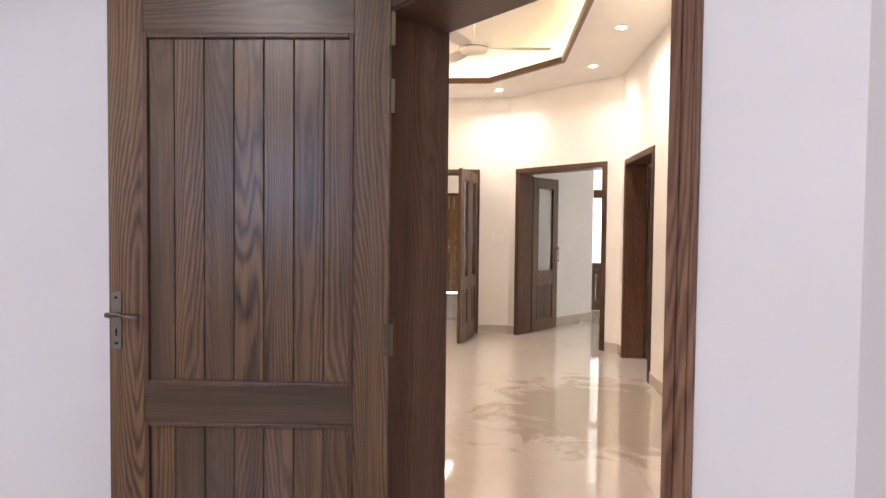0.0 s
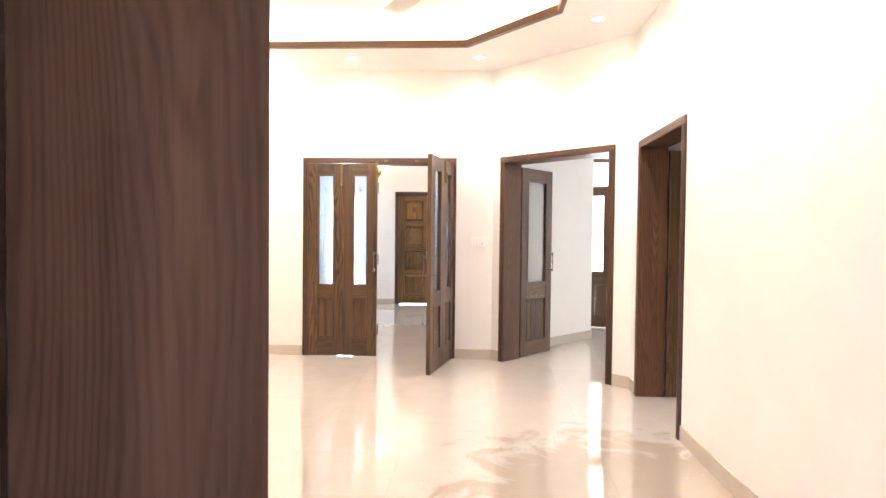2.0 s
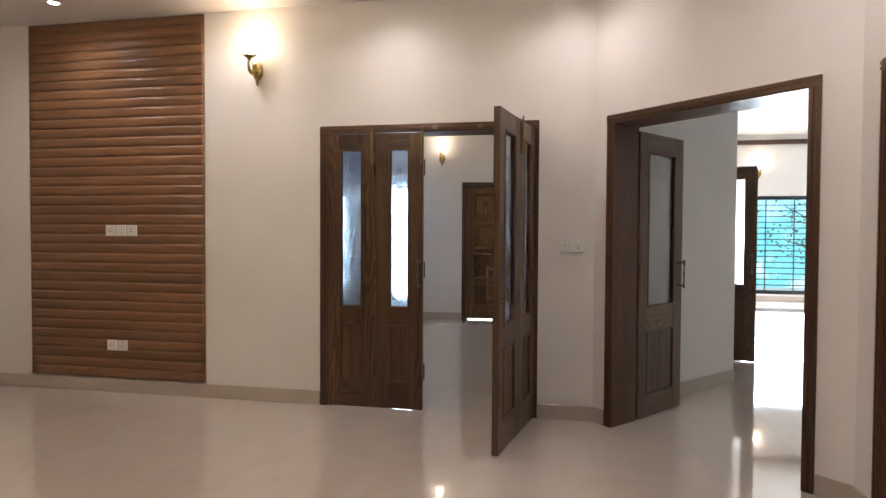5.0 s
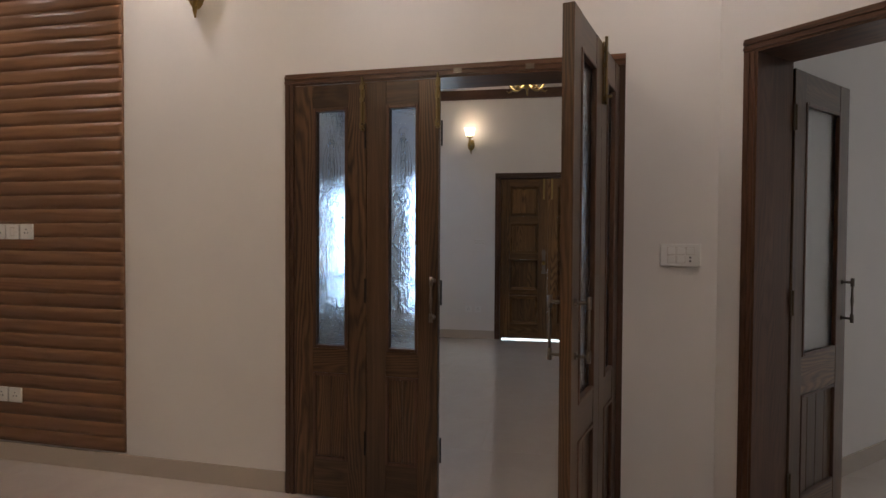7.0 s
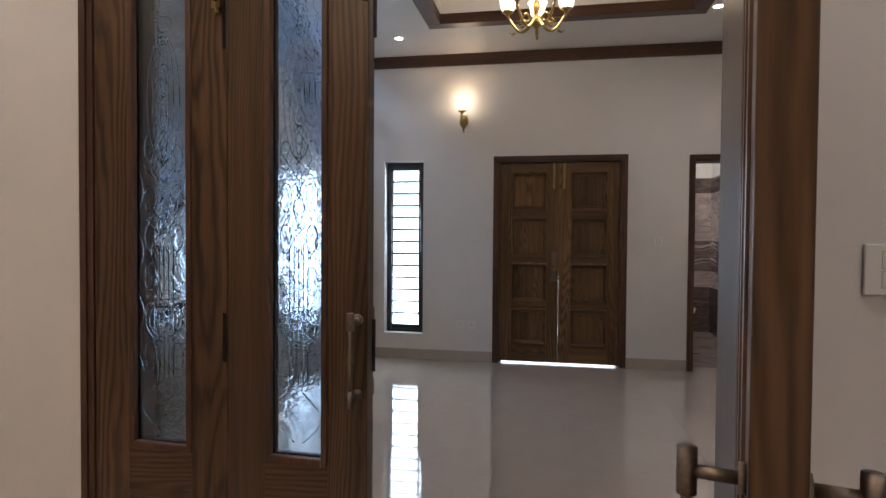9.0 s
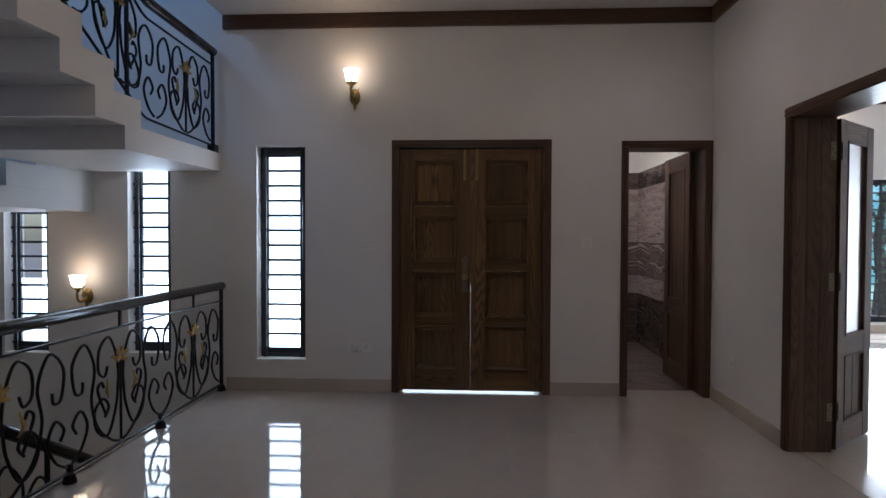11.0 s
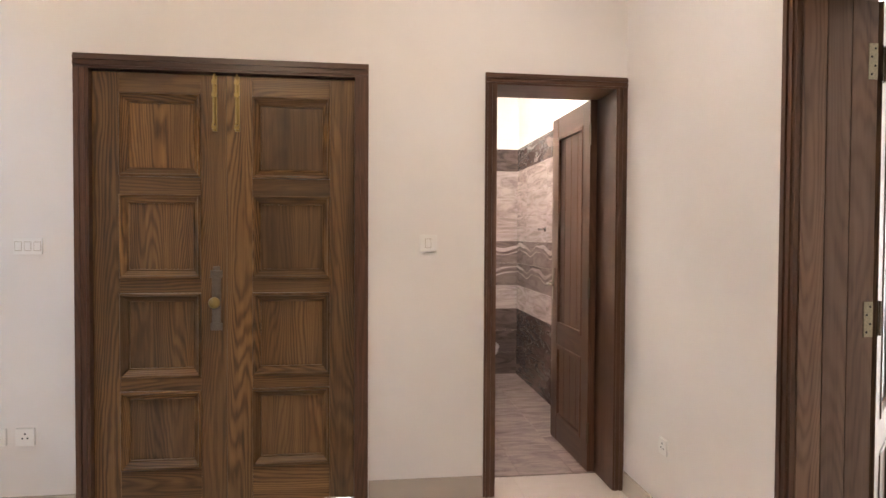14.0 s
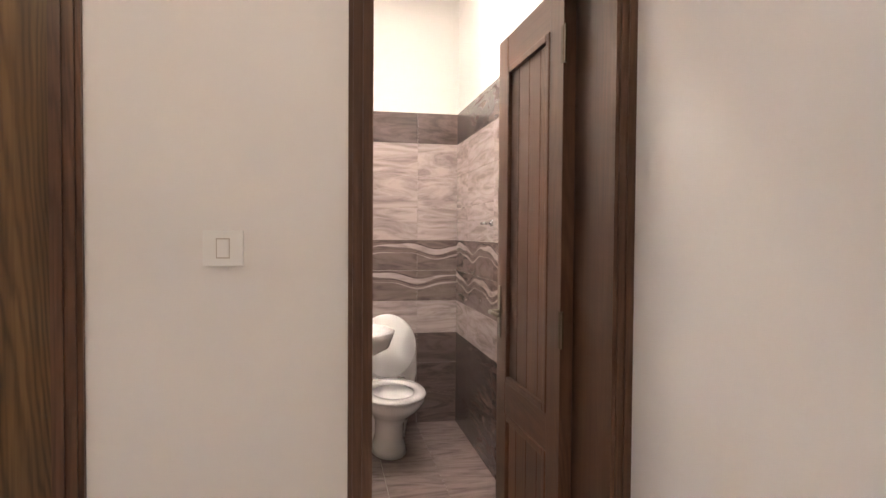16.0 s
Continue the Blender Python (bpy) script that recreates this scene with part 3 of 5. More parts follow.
def hinges(parent, x, y, heights, wide=0.016):
    for z in heights:
        bm = boxes((x - wide, x - 0.003, y - 0.003, y + 0.001, z - 0.055, z + 0.055), (x + 0.003, x + wide, y - 0.003, y + 0.001, z - 0.055, z + 0.055))
        cylinder(bm, (x, y - 0.004, z - 0.055), (x, y - 0.004, z + 0.055), 0.006, n=8)
        for sx in (-1, 1):
            for dz in (-0.035, 0.0, 0.035):
                cylinder(bm, (x + sx * wide * 0.6, y - 0.0045, z + dz), (x + sx * wide * 0.6, y, z + dz), 0.004, n=6)
        part("hinge", bm, OLD_BRASS, parent, "dull brass butt hinge")


def tower_bolt(parent, x, y, z, side=-1, length=0.24, material=None):
    bm = boxes((x - 0.011, x + 0.011, min(y, y + side * 0.004), max(y, y + side * 0.004), z - length, z))
    for dz in (-0.03, -0.09, -length + 0.02):
        box(bm, x - 0.012, x + 0.012, min(y, y + side * 0.016), max(y, y + side * 0.016), z + dz - 0.01, z + dz + 0.01)
    cylinder(bm, (x, y + side * 0.011, z - length), (x, y + side * 0.011, z + 0.02), 0.006, n=8)
    cylinder(bm, (x, y + side * 0.011, z - length + 0.03), (x, y + side * 0.034, z - length + 0.03), 0.006, n=8)
    part("tower_bolt", bm, material or BOLT, parent, "tarnished brass tower bolt")


def pane(parent, x0, x1, z0, z1, th, material, etched=False):
    p = part("pane", boxes((x0, x1, th / 2 - 0.003, th / 2 + 0.003, z0, z1)), material, parent, "frosted glass pane")
    if etched:
        bm = bmesh.new()
        cx, y = (x0 + x1) / 2, th / 2 - 0.0035
        w = (x1 - x0) / 2

        def loop(cz, rx, rz, turns=1.0, start=0.0, n=22):
            tube(bm, [(cx + rx * math.cos(start + turns * 2 * math.pi * k / n), y, cz + rz * math.sin(start + turns * 2 * math.pi * k / n)) for k in range(n + 1)], 0.0013, 4)
        low = z0 + 0.18
        loop(low + 0.14, w * 0.62, w * 0.62)
        loop(low + 0.14, w * 0.50, w * 0.50)
        for k in range(5):
            xx = cx + (k - 2) * w * 0.16
            tube(bm, [(xx, y, low), (xx, y, low + 0.33)], 0.0013, 4)
        for s in (-1, 1):
            tube(bm, [(cx + s * w * (0.15 + 0.6 * math.sin(a * math.pi)), y, low - 0.02 - 0.12 * a) for a in [k / 14 for k in range(15)]], 0.0013, 4)
            tube(bm, [(cx + s * w * (0.30 + 0.35 * math.sin(a * 9.0)), y, low + 0.30 + 0.32 * a) for a in [k / 30 for k in range(31)]], 0.0013, 4)
            tube(bm, [(cx + s * w * (0.12 + 0.30 * math.sin(a * 9.0 + 1.2)), y, low + 0.30 + 0.32 * a) for a in [k / 30 for k in range(31)]], 0.0013, 4)
            tube(bm, [(cx + s * w * (0.80 - 0.12 * math.cos(a * 22)), y, low + 0.55 * a) for a in [k / 40 for k in range(41)]], 0.0013, 4)
        for k in range(6):
            for s in (-1, 1):
                tube(bm, [(cx + s * w * 0.22 * math.sin(math.pi * (q / 10 * 2 + k)), y, low + 0.28 + 0.085 * (k + q / 10)) for q in range(11)], 0.0013, 4)
            loop(low + 0.32 + 0.085 * k, w * 0.10, 0.03)
            for s in (-1, 1):
                tube(bm, [(cx + s * w * (0.45 + 0.20 * math.cos(q * 0.55)), y, low + 0.05 + 0.10 * k + 0.035 * math.sin(q * 0.55)) for q in range(12)], 0.0013, 4)
        loop(low + 0.70, w * 0.35, 0.16)
        loop(low + 0.70, w * 0.55, 0.16)
        loop(low + 0.70, w * 0.18, 0.15)
        for k in range(3):
            loop(z1 - 0.12 - 0.03 * k, w * (0.28 - 0.07 * k), 0.02, 0.8, k)
        part("etched_pattern", bm, ETCH, p, "raised ornament in the glass", True)
    return p


def glazed_leaf(name, m, w, h, label, glass_lo=0.765, glass_hi=1.965, stile=0.099, th=0.04, planks=2, low=(0.20, 0.64), handle=None, bolts=(), etched=False, pulls=(-1, 1), group=""):
    """A leaf with one tall pane above a boarded panel."""
    t = thing(name, m, label, "door", group)
    stile_frame(t, w, h, th, [low, (glass_lo, glass_hi)], stile)
    boards(t, stile, w - stile, *low, th, planks)
    bead(t, stile, w - stile, *low, th)
    bead(t, stile, w - stile, glass_lo, glass_hi, th)
    pane(t, stile + 0.006, w - stile - 0.006, glass_lo + 0.006, glass_hi - 0.006, th, FROST if etched else PALE_FROST, etched)
    if handle is not None:
        for s in pulls:
            pull_handle(t, handle, 1.03, 0 if s < 0 else th, s)
    for x, side in bolts:
        tower_bolt(t, x, 0 if side < 0 else th, h + 0.005, side)
    return t


# folding doors between lounge and foyer
frame_thing("door_frame_1", pose(-0.94, 7.92, 0), 1.66, 2.145, 0.20, 0.06, "dark stained wooden frame round the folding doors")
FOLD = "leaves of the folding door"
LW = 0.3845
glazed_leaf("folding_door_leaf", pose(-0.879, 7.898, 0), LW, 2.08, "stained pine folding door leaf with frosted glass, closed", bolts=[(LW - 0.02, -1)], etched=True, group=FOLD)
glazed_leaf("folding_door_leaf", pose(-0.879 + LW + 0.002, 7.898, 0), LW - 0.022, 2.08, "stained pine folding door leaf with frosted glass and pull handle, closed", handle=LW - 0.045, bolts=[(LW - 0.025, -1)], etched=True, group=FOLD)
for x in (0.90, 1.24):
    part("catch_plate", boxes((x - 0.02, x + 0.02, -0.0215, -0.018, 2.10, 2.125), bevel=0.001), BRONZE, bpy.data.objects["door_frame_1"])
for leaf in [o for o in scene.objects if o.name.startswith("folding_door_leaf")]:
    for z in (0.30, 1.06, 1.82):
        part("flush_hinge", boxes((LW - 0.010, LW - 0.002, -0.003, 0.0005, z - 0.06, z + 0.06)), IRON, leaf)
# the other pair stands open into the lounge, unfolded in one line from the jamb
A = math.degrees(math.atan2(-0.865, -0.185))
OUT = pose(0.655, 7.905, 0, 0, 0, A)
glazed_leaf("folding_door_leaf", OUT, LW, 2.08, "stained pine folding door leaf with frosted glass, standing open", bolts=[(LW - 0.02, 1)], etched=True, group=FOLD)
glazed_leaf("folding_door_leaf", OUT @ pose(LW + 0.003, 0, 0), LW + 0.06, 2.08, "stained pine folding door leaf with pull handles, standing open", handle=LW + 0.015, etched=True, group=FOLD)

# wide doorway in the angled wall
LEAF_WOOD[:] = [WOOD_V, WOOD_X]
D2M = along(D2A, D2B) @ pose(0.11, 0, 0)
frame_thing("door_frame_2", D2M, 1.342, 2.145, 0.25, 0.06, "dark stained wooden frame of a wide doorway")
HX, HY = (D2M @ Vector((0.065, 0.275, 0))).xy
d2 = glazed_leaf("glazed_door_leaf", pose(HX, HY, 0, 0, 0, 51), 0.60, 2.06, "stained pine door leaf with a frosted pane, wide open", stile=0.11, glass_lo=0.80, glass_hi=1.93, handle=0.55, low=(0.16, 0.63), planks=4)
hinges(d2, 0.0, 0.0, (0.25, 1.05, 1.85))

# doorway in the lounge's side wall
D3M = along((2.295, 6.608), (2.295, 5.0))
frame_thing("door_frame_3", D3M, 1.124, 2.125, 0.20, 0.06, "dark stained wooden frame of a side doorway")
d3 = glazed_leaf("glazed_door_leaf", pose(2.525, 6.535, 0, 0, 0, 8), 0.50, 2.04, "dark stained door leaf with a frosted pane, open", stile=0.11, glass_lo=0.80, glass_hi=1.91, low=(0.16, 0.63))
hinges(d3, 0.0, 0.0, (0.25, 1.05, 1.85))

# double doorway from the foyer to the drawing room
FDM = along((2.03, 11.53), (2.03, 10.0))
frame_thing("door_frame_4", FDM, 1.30, 2.12, 0.25, 0.065, "dark stained wooden frame of the drawing room doorway")
lining = bpy.data.objects["door_frame_4"]
for a_, b_ in ((0.006, 0.086), (0.089, 0.169), (0.172, 0.258)):
    part("lining_board", boxes((0.0652, 0.0705, a_, b_, 0.0, 2.05), bevel=0.0012), LINING, lining)
for z in (0.25, 1.05, 1.85):
    bm = boxes((0.0706, 0.0735, 0.226, 0.256, z - 0.055, z + 0.055))
    leaf = part("hinge_leaf", bm, HINGE, lining, "dull brass hinge leaf")
    for k, dz in enumerate((-0.04, -0.014, 0.014, 0.04)):
        bm = bmesh.new()
        cylinder(bm, (0.073, 0.241 + (0.006 if k % 2 else -0.006), z + dz), (0.0742, 0.241 + (0.006 if k % 2 else -0.006), z + dz), 0.0038, n=6)
        part("screw", bm, IRON, leaf)
f1 = glazed_leaf("foyer_glazed_door_leaf", pose(2.330, 11.485, 0, 0, 0, 41), 0.57, 2.05, "dark stained door leaf with a frosted pane, folded back open", stile=0.115, glass_lo=0.70, glass_hi=1.93, low=(0.16, 0.58), planks=2)
hinges(f1, 0.0, 0.0, (0.25, 1.05, 1.85))
f2 = glazed_leaf("drawing_room_door_leaf", pose(2.45, 10.40, 0, 0, 0, -16), 0.455, 2.05, "dark stained door leaf with a frosted pane and handle, open", stile=0.105, glass_lo=0.80, glass_hi=1.93, low=(0.16, 0.63), handle=0.41)

# main entrance: two leaves of raised panels
LEAF_WOOD[:] = [GOLD_V, GOLD_X]
frame_thing("door_frame_5", pose(-0.605, NW, 0), 1.33, 2.125, 0.24, 0.065, "dark stained wooden frame of the entrance doors")


def panel_leaf(name, m, w, h, th, label):
    t = thing(name, m, label, "door", "entrance doors")
    rows = [(0.195, 0.568), (0.63, 1.028), (1.097, 1.491), (1.573, 1.96)]
    stile_frame(t, w, h, th, rows, 0.118, 0.018)
    for lo, hi in rows:
        raised_panel(t, 0.118, w - 0.118, lo, hi, th)
    return t


e1 = panel_leaf("entrance_door_leaf", pose(-0.538, NW + 0.02, 0), 0.5968, 2.055, 0.045, "stained pine entrance door leaf with lock, closed")
e2 = panel_leaf("entrance_door_leaf", pose(0.0595, NW + 0.02, 0), 0.5985, 2.055, 0.045, "stained pine entrance door leaf with four raised panels, closed")
tower_bolt(e1, 0.545, 0, 2.05, -1, 0.26, BRASS)
tower_bolt(e2, 0.05, 0, 2.05, -1, 0.26, BRASS)
bm = boxes((0.529, 0.571, -0.006, 0, 0.87, 1.12), (0.522, 0.578, -0.006, 0, 0.85, 0.885), (0.522, 0.578, -0.006, 0, 1.10, 1.135), (0.534, 0.566, -0.006, 0, 1.1352, 1.155), bevel=0.0025)
bm2 = bmesh.new()
cylinder(bm2, (0.55, -0.006, 0.985), (0.55, -0.03, 0.985), 0.010, n=12)
lathe(bm2, [(0.001, 0.0), (0.022, 0.004), (0.028, 0.016), (0.020, 0.028), (0.001, 0.032)], 14)
for v in bm2.verts:
    if v.co.y > -0.0001 or abs(v.co.x) < 0.03:
        v.co = (0.55 + v.co.x, -0.03 - v.co.z, 0.985 + v.co.y)
plate = part("lock_plate", bm, BRONZE, e1, "worn bronze lock plate")
part("knob", bm2, BRASS, plate, "brass door knob", True)

# bathroom door
LEAF_WOOD[:] = [WOOD_DEEP, WOOD_DEEP_X]
frame_thing("door_frame_6", pose(1.297, NW, 0), 0.733, 2.11, 0.24, 0.058, "dark stained wooden frame of the bathroom door")
bd = thing("bathroom_door_leaf", pose(1.965, NW + 0.225, 0, 0, 0, 91.0), "stained pine boarded bathroom door, open", "door")
stile_frame(bd, 0.63, 2.05, 0.04, [(0.16, 0.62), (0.74, 1.93)], 0.105)
for lo, hi in ((0.16, 0.62), (0.74, 1.93)):
    boards(bd, 0.105, 0.525, lo, hi, 0.04, 4)
    bead(bd, 0.105, 0.525, lo, hi, 0.04, 0.024)
hinges(bd, 0.0, 0.04, (0.22, 1.02, 1.86))

# bedroom door, swung open into the bedroom
LEAF_WOOD[:] = [WOOD_V, WOOD_X]
frame_thing("door_frame_7", SD @ pose(-0.087, 0, 0), 1.169, 2.16, 0.26, 0.065, "dark stained wooden frame of the bedroom door", timber=(FRAME_V, FRAME_X))
bl = thing("bedroom_door_leaf", pose(0.50, 2.065, 0, 0, 0, 182.5), "stained pine boarded bedroom door with lever handle, open", "door")
stile_frame(bl, 0.95, 2.12, 0.04, [(0.13, 0.70), (0.825, 2.005)], 0.12)
for lo, hi in ((0.13, 0.70), (0.825, 2.005)):
    boards(bl, 0.12, 0.83, lo, hi, 0.04, 7)
    bead(bl, 0.12, 0.83, lo, hi, 0.04)
hinges(bl, 0.0, 0.04, (0.25, 0.99, 1.80, 2.02))
bm = boxes((0.905, 0.940, 0.040, 0.046, 0.945, 1.140), bevel=0.002)
lp = part("lock_plate", bm, BRONZE, bl, "satin steel lock plate")
bm = bmesh.new()
cylinder(bm, (0.922, 0.046, 1.065), (0.922, 0.085, 1.065), 0.010, n=12)
tube(bm, [(0.935, 0.085, 1.066), (0.90, 0.087, 1.066), (0.86, 0.087, 1.064), (0.825, 0.084, 1.062)], 0.0085, 10)
part("lever", bm, BRONZE, lp, "satin steel lever handle", True)
for z in (1.12, 0.965):
    bm = bmesh.new()
    cylinder(bm, (0.922, 0.046, z), (0.922, 0.048, z), 0.005, n=8)
    part("screw", bm, IRON, lp)
part("keyhole", boxes((0.919, 0.925, 0.046, 0.0475, 0.99, 1.015)), IRON, lp)

bp = part("lock_plate", boxes((0.575, 0.605, 0.040, 0.045, 0.90, 1.10), bevel=0.002), BRONZE, bd, "dull steel lock plate")
bm = bmesh.new()
cylinder(bm, (0.59, 0.045, 1.0), (0.59, 0.085, 1.0), 0.009, n=10)
tube(bm, [(0.59, 0.083, 1.0), (0.54, 0.086, 1.0), (0.48, 0.083, 1.0)], 0.008, 8)
part("lever", bm, BRONZE, bp, "dull steel lever handle", True)
# unseen strips added behind the entrance leaves to block daylight in the gaps
part("meeting_strip", boxes((-0.018, 0.016, 0.046, 0.056, 0.92, 2.05)), WOOD_V, e2)
for x0, x1 in ((-0.5398, -0.520), (0.640, 0.6598)):
    part("door_stop", boxes((x0 + 0.605, x1 + 0.605, 0.068, 0.085, 0.0, 2.06)), WOOD_DEEP, bpy.data.objects["door_frame_5"])
part("door_stop", boxes((0.066, 1.264, 0.068, 0.085, 2.03, 2.0598)), WOOD_DEEP_X, bpy.data.objects["door_frame_5"])


# ---- wall panel of wood-look planks ----
wp = thing("wall_panel", pose(-3.55, 7.92, 0.118), "brown wood-look plank tile panel on the lounge wall", "wall panel")
part("backing", boxes((0, 1.63, -0.010, -0.0006, 0, 2.945)), PLANK, wp)
rng = random.Random(4)
count = 37
plank_h = 2.945 / count


def plank(k, length):
    bm = bmesh.new()
    n = max(14, int(length * 36))
    rows = []
    for i in range(n + 1):
        x = length * i / n
        wob = 0.0016 * math.sin(x * 9 + k * 2.1) + 0.0010 * math.sin(x * 23 + k)
        d = 0.0031 + 0.0006 * math.sin(x * 5.3 + k * 1.7)
        rows.append([bm.verts.new(c) for c in ((x, 0, 0.0001), (x, -0.0046, 0.0002 + wob * 0.1), (x, -d - 0.0028, plank_h * 0.30 + wob * 3), (x, -d - 0.0026, plank_h * 0.68 + wob * 3), (x, -0.0050, plank_h - 0.0002 + wob * 0.1), (x, 0, plank_h - 0.0001))])
    for a, b in zip(rows, rows[1:]):
        for j in range(5):
            bm.faces.new((a[j], b[j], b[j + 1], a[j + 1])).smooth = True
    bm.faces.new(rows[0])
    bm.faces.new(rows[-1][::-1])
    return mesh_of("plank", bm, PLANK)


for x0, length in ((0.0, 1.63),):
    plank_mesh = [plank(k, length) for k in range(5)]
    for r in range(count):
        ob = new("plank", plank_mesh[rng.randrange(5)])
        ob.parent = wp
        ob.location = (x0, -0.010, r * plank_h)


# ---- switches and sockets ----
def switch_plate(m, w, h, keys, label, socket=False):
    t = thing("wall_switch" if not socket else "wall_socket", m, label, "switch" if not socket else "socket")
    part("plate", boxes((0, w, -0.011, -0.0005, 0, h), bevel=0.002), PLASTIC, t)
    for k in range(keys):
        a = w * (k + 0.5) / keys
        if socket:
            bm = bmesh.new()
            for dx, dz in ((-0.011, -0.006), (0.011, -0.006), (0, 0.014)):
                cylinder(bm, (a + dx, -0.0119, h / 2 + dz), (a + dx, -0.0095, h / 2 + dz), 0.0042, n=8)
            part("pin_holes", bm, FRAME_METAL, t)
        else:
            part("surround", boxes((a - 0.0148, a + 0.0148, -0.0116, -0.0108, h * 0.22, h * 0.78)), SKIRT, t, "grey joint round the rocker")
            part("rocker", boxes((a - 0.013, a + 0.013, -0.0125, -0.009, h * 0.25, h * 0.75), bevel=0.001), PLASTIC, t)


PY = 7.92 - 0.0155
for i, so in enumerate((True, False, True)):
    switch_plate(pose(-2.812 + 0.099 * i, PY, 1.298), 0.088, 0.088, 1, "white square plate on the brown wall panel", so)
for i in range(2):
    switch_plate(pose(-2.808 + 0.099 * i, PY, 0.35), 0.088, 0.085, 1, "white square socket low on the brown wall panel", True)
sw = thing("wall_switch", pose(0.875, 7.92, 1.205), "white six-module switch plate with socket on the lounge wall", "switch")
part("plate", boxes((0, 0.168, -0.011, -0.0005, 0, 0.098), bevel=0.003), PLASTIC, sw)
for i in range(3):
    for j in range(2):
        a, b = 0.030 + 0.039 * i, 0.015 + 0.037 * j
        if (i, j) == (2, 0):
            bm = bmesh.new()
            for dz in (0.008, 0.024):
                cylinder(bm, (a + 0.016, -0.0119, b + dz), (a + 0.016, -0.0095, b + dz), 0.0045, n=8)
            part("pin_holes", bm, FRAME_METAL, sw)
        else:
            part("surround", boxes((a - 0.001, a + 0.034, -0.0114, -0.0108, b - 0.001, b + 0.032)), SKIRT, sw, "grey joint round the rocker")
            part("rocker", boxes((a, a + 0.033, -0.0130, -0.0095, b, b + 0.031), bevel=0.002), PLASTIC, sw)
switch_plate(pose(0.972, NW, 1.226), 0.088, 0.082, 1, "white square switch beside the bathroom door")
switch_plate(pose(-0.86, NW, 1.21), 0.12, 0.075, 3, "white switch plate beside the entrance door")
switch_plate(pose(-0.98, NW, 0.34), 0.08, 0.08, 1, "white socket low beside the entrance door", True)
switch_plate(pose(-0.86, NW, 0.34), 0.08, 0.08, 1, "white socket low beside the entrance door", True)
switch_plate(along((2.03, 12.3), (2.03, 11.0)) @ pose(0, 0, 0.34), 0.07, 0.07, 1, "white socket low on the foyer wall", True)


# ---- lamps ----
def tulip(bm, at, r=0.06, h=0.11):
    lathe(bm, [(r * 0.42, 0.0), (r * 0.72, h * 0.12), (r * 0.86, h * 0.40), (r * 0.88, h * 0.62), (r * 1.02, h * 0.86), (r * 1.16, h), (r * 1.10, h), (r * 0.82, h * 0.62), (r * 0.70, h * 0.18), (r * 0.3, h * 0.05)], 20, at)


def leaf_cup(bm, at, r=0.042, h=0.045):
    """A pierced brass cup of leaf points round the foot of a shade."""
    lathe(bm, [(0.004, -h * 0.7), (r * 0.35, -h * 0.55), (r * 0.30, -h * 0.25), (r * 0.8, 0.0), (r, h * 0.25), (r * 0.9, h * 0.3), (r * 0.7, 0.0), (0.004, -h * 0.1)], 14, at)
    for k in range(9):
        a = 2 * math.pi * k / 9
        c, s = math.cos(a), math.sin(a)
        p = Vector(at)
        tube(bm, [p + Vector((c * r * 0.95, s * r * 0.95, h * 0.2)), p + Vector((c * r * 1.22, s * r * 1.22, h * 0.55)), p + Vector((c * r * 1.16, s * r * 1.16, h * 0.95))], 0.0055, 5, lambda q: 1.15 - 0.8 * q)


def sconce(m, label, power, reach=0.13):
    """A brass wall lamp with one tulip shade; the wall is at y 0."""
    t = thing("wall_sconce", m, label, "wall lamp")
    bm = bmesh.new()
    lathe(bm, [(0.001, 0.030), (0.018, 0.028), (0.030, 0.016), (0.042, 0.010), (0.046, 0.0)], 18)
    for v in bm.verts:
        v.co = (v.co.x, -v.co.z, v.co.y * 1.5 - 0.01)
    for s in (-1, 1):
        tube(bm, [(0, -0.02, -0.07), (s * 0.03, -0.02, -0.03), (s * 0.022, -0.022, 0.02), (s * 0.04, -0.02, 0.06)], 0.008, 6, lambda q: 1.2 - 0.7 * q)
    tube(bm, [(0, -0.014, -0.04), (0, -0.018, -0.09), (0, -0.014, -0.125)], 0.014, 8, lambda q: 1.3 - 1.0 * q)
    part("wall_plate", bm, BRASS, t, "cast brass leaf back plate", True)
    bm = bmesh.new()
    tube(bm, [(0, -0.02 - reach * math.sin(a * 1.7) * 0.98, -0.02 - 0.05 * math.sin(a * 3.14) + 0.055 * a) for a in [k / 12 for k in range(13)]], 0.012, 8, lambda q: 1.3 - 0.5 * q)
    tube(bm, [(0, -0.05 - 0.03 * math.cos(a), 0.0 + 0.028 * math.sin(a)) for a in [k * 0.45 for k in range(12)]], 0.007, 6)
    part("arm", bm, BRASS, t, "curved cast brass arm", True)
    at = (0, -reach - 0.005, 0.065)
    bm = bmesh.new()
    leaf_cup(bm, at)
    part("cup", bm, BRASS, t, "pierced brass leaf cup", True)
    bm = bmesh.new()
    tulip(bm, (0, at[1], at[2] + 0.005))
    part("shade", bm, SHADE, t, "lit frosted glass tulip shade", True)
    lamp("sconce_light", "POINT", m @ Matrix.Translation((0, at[1], at[2] + 0.15)), power, WARM, 0.035)


sconce(pose(-1.46, 7.92, 2.60), "brass wall lamp with lit tulip shade in the lounge", 1.35)
sconce(pose(2.295, 4.16, 2.56, 0, 0, -90), "brass wall lamp with lit tulip shade on the side wall", 2.0)
sconce(pose(-0.92, NW, 2.50), "brass wall lamp with lit tulip shade in the foyer", 0.55)
sconce(pose(-3.26, NW, 0.80), "brass wall lamp with lit tulip shade in the stairwell", 0.6)
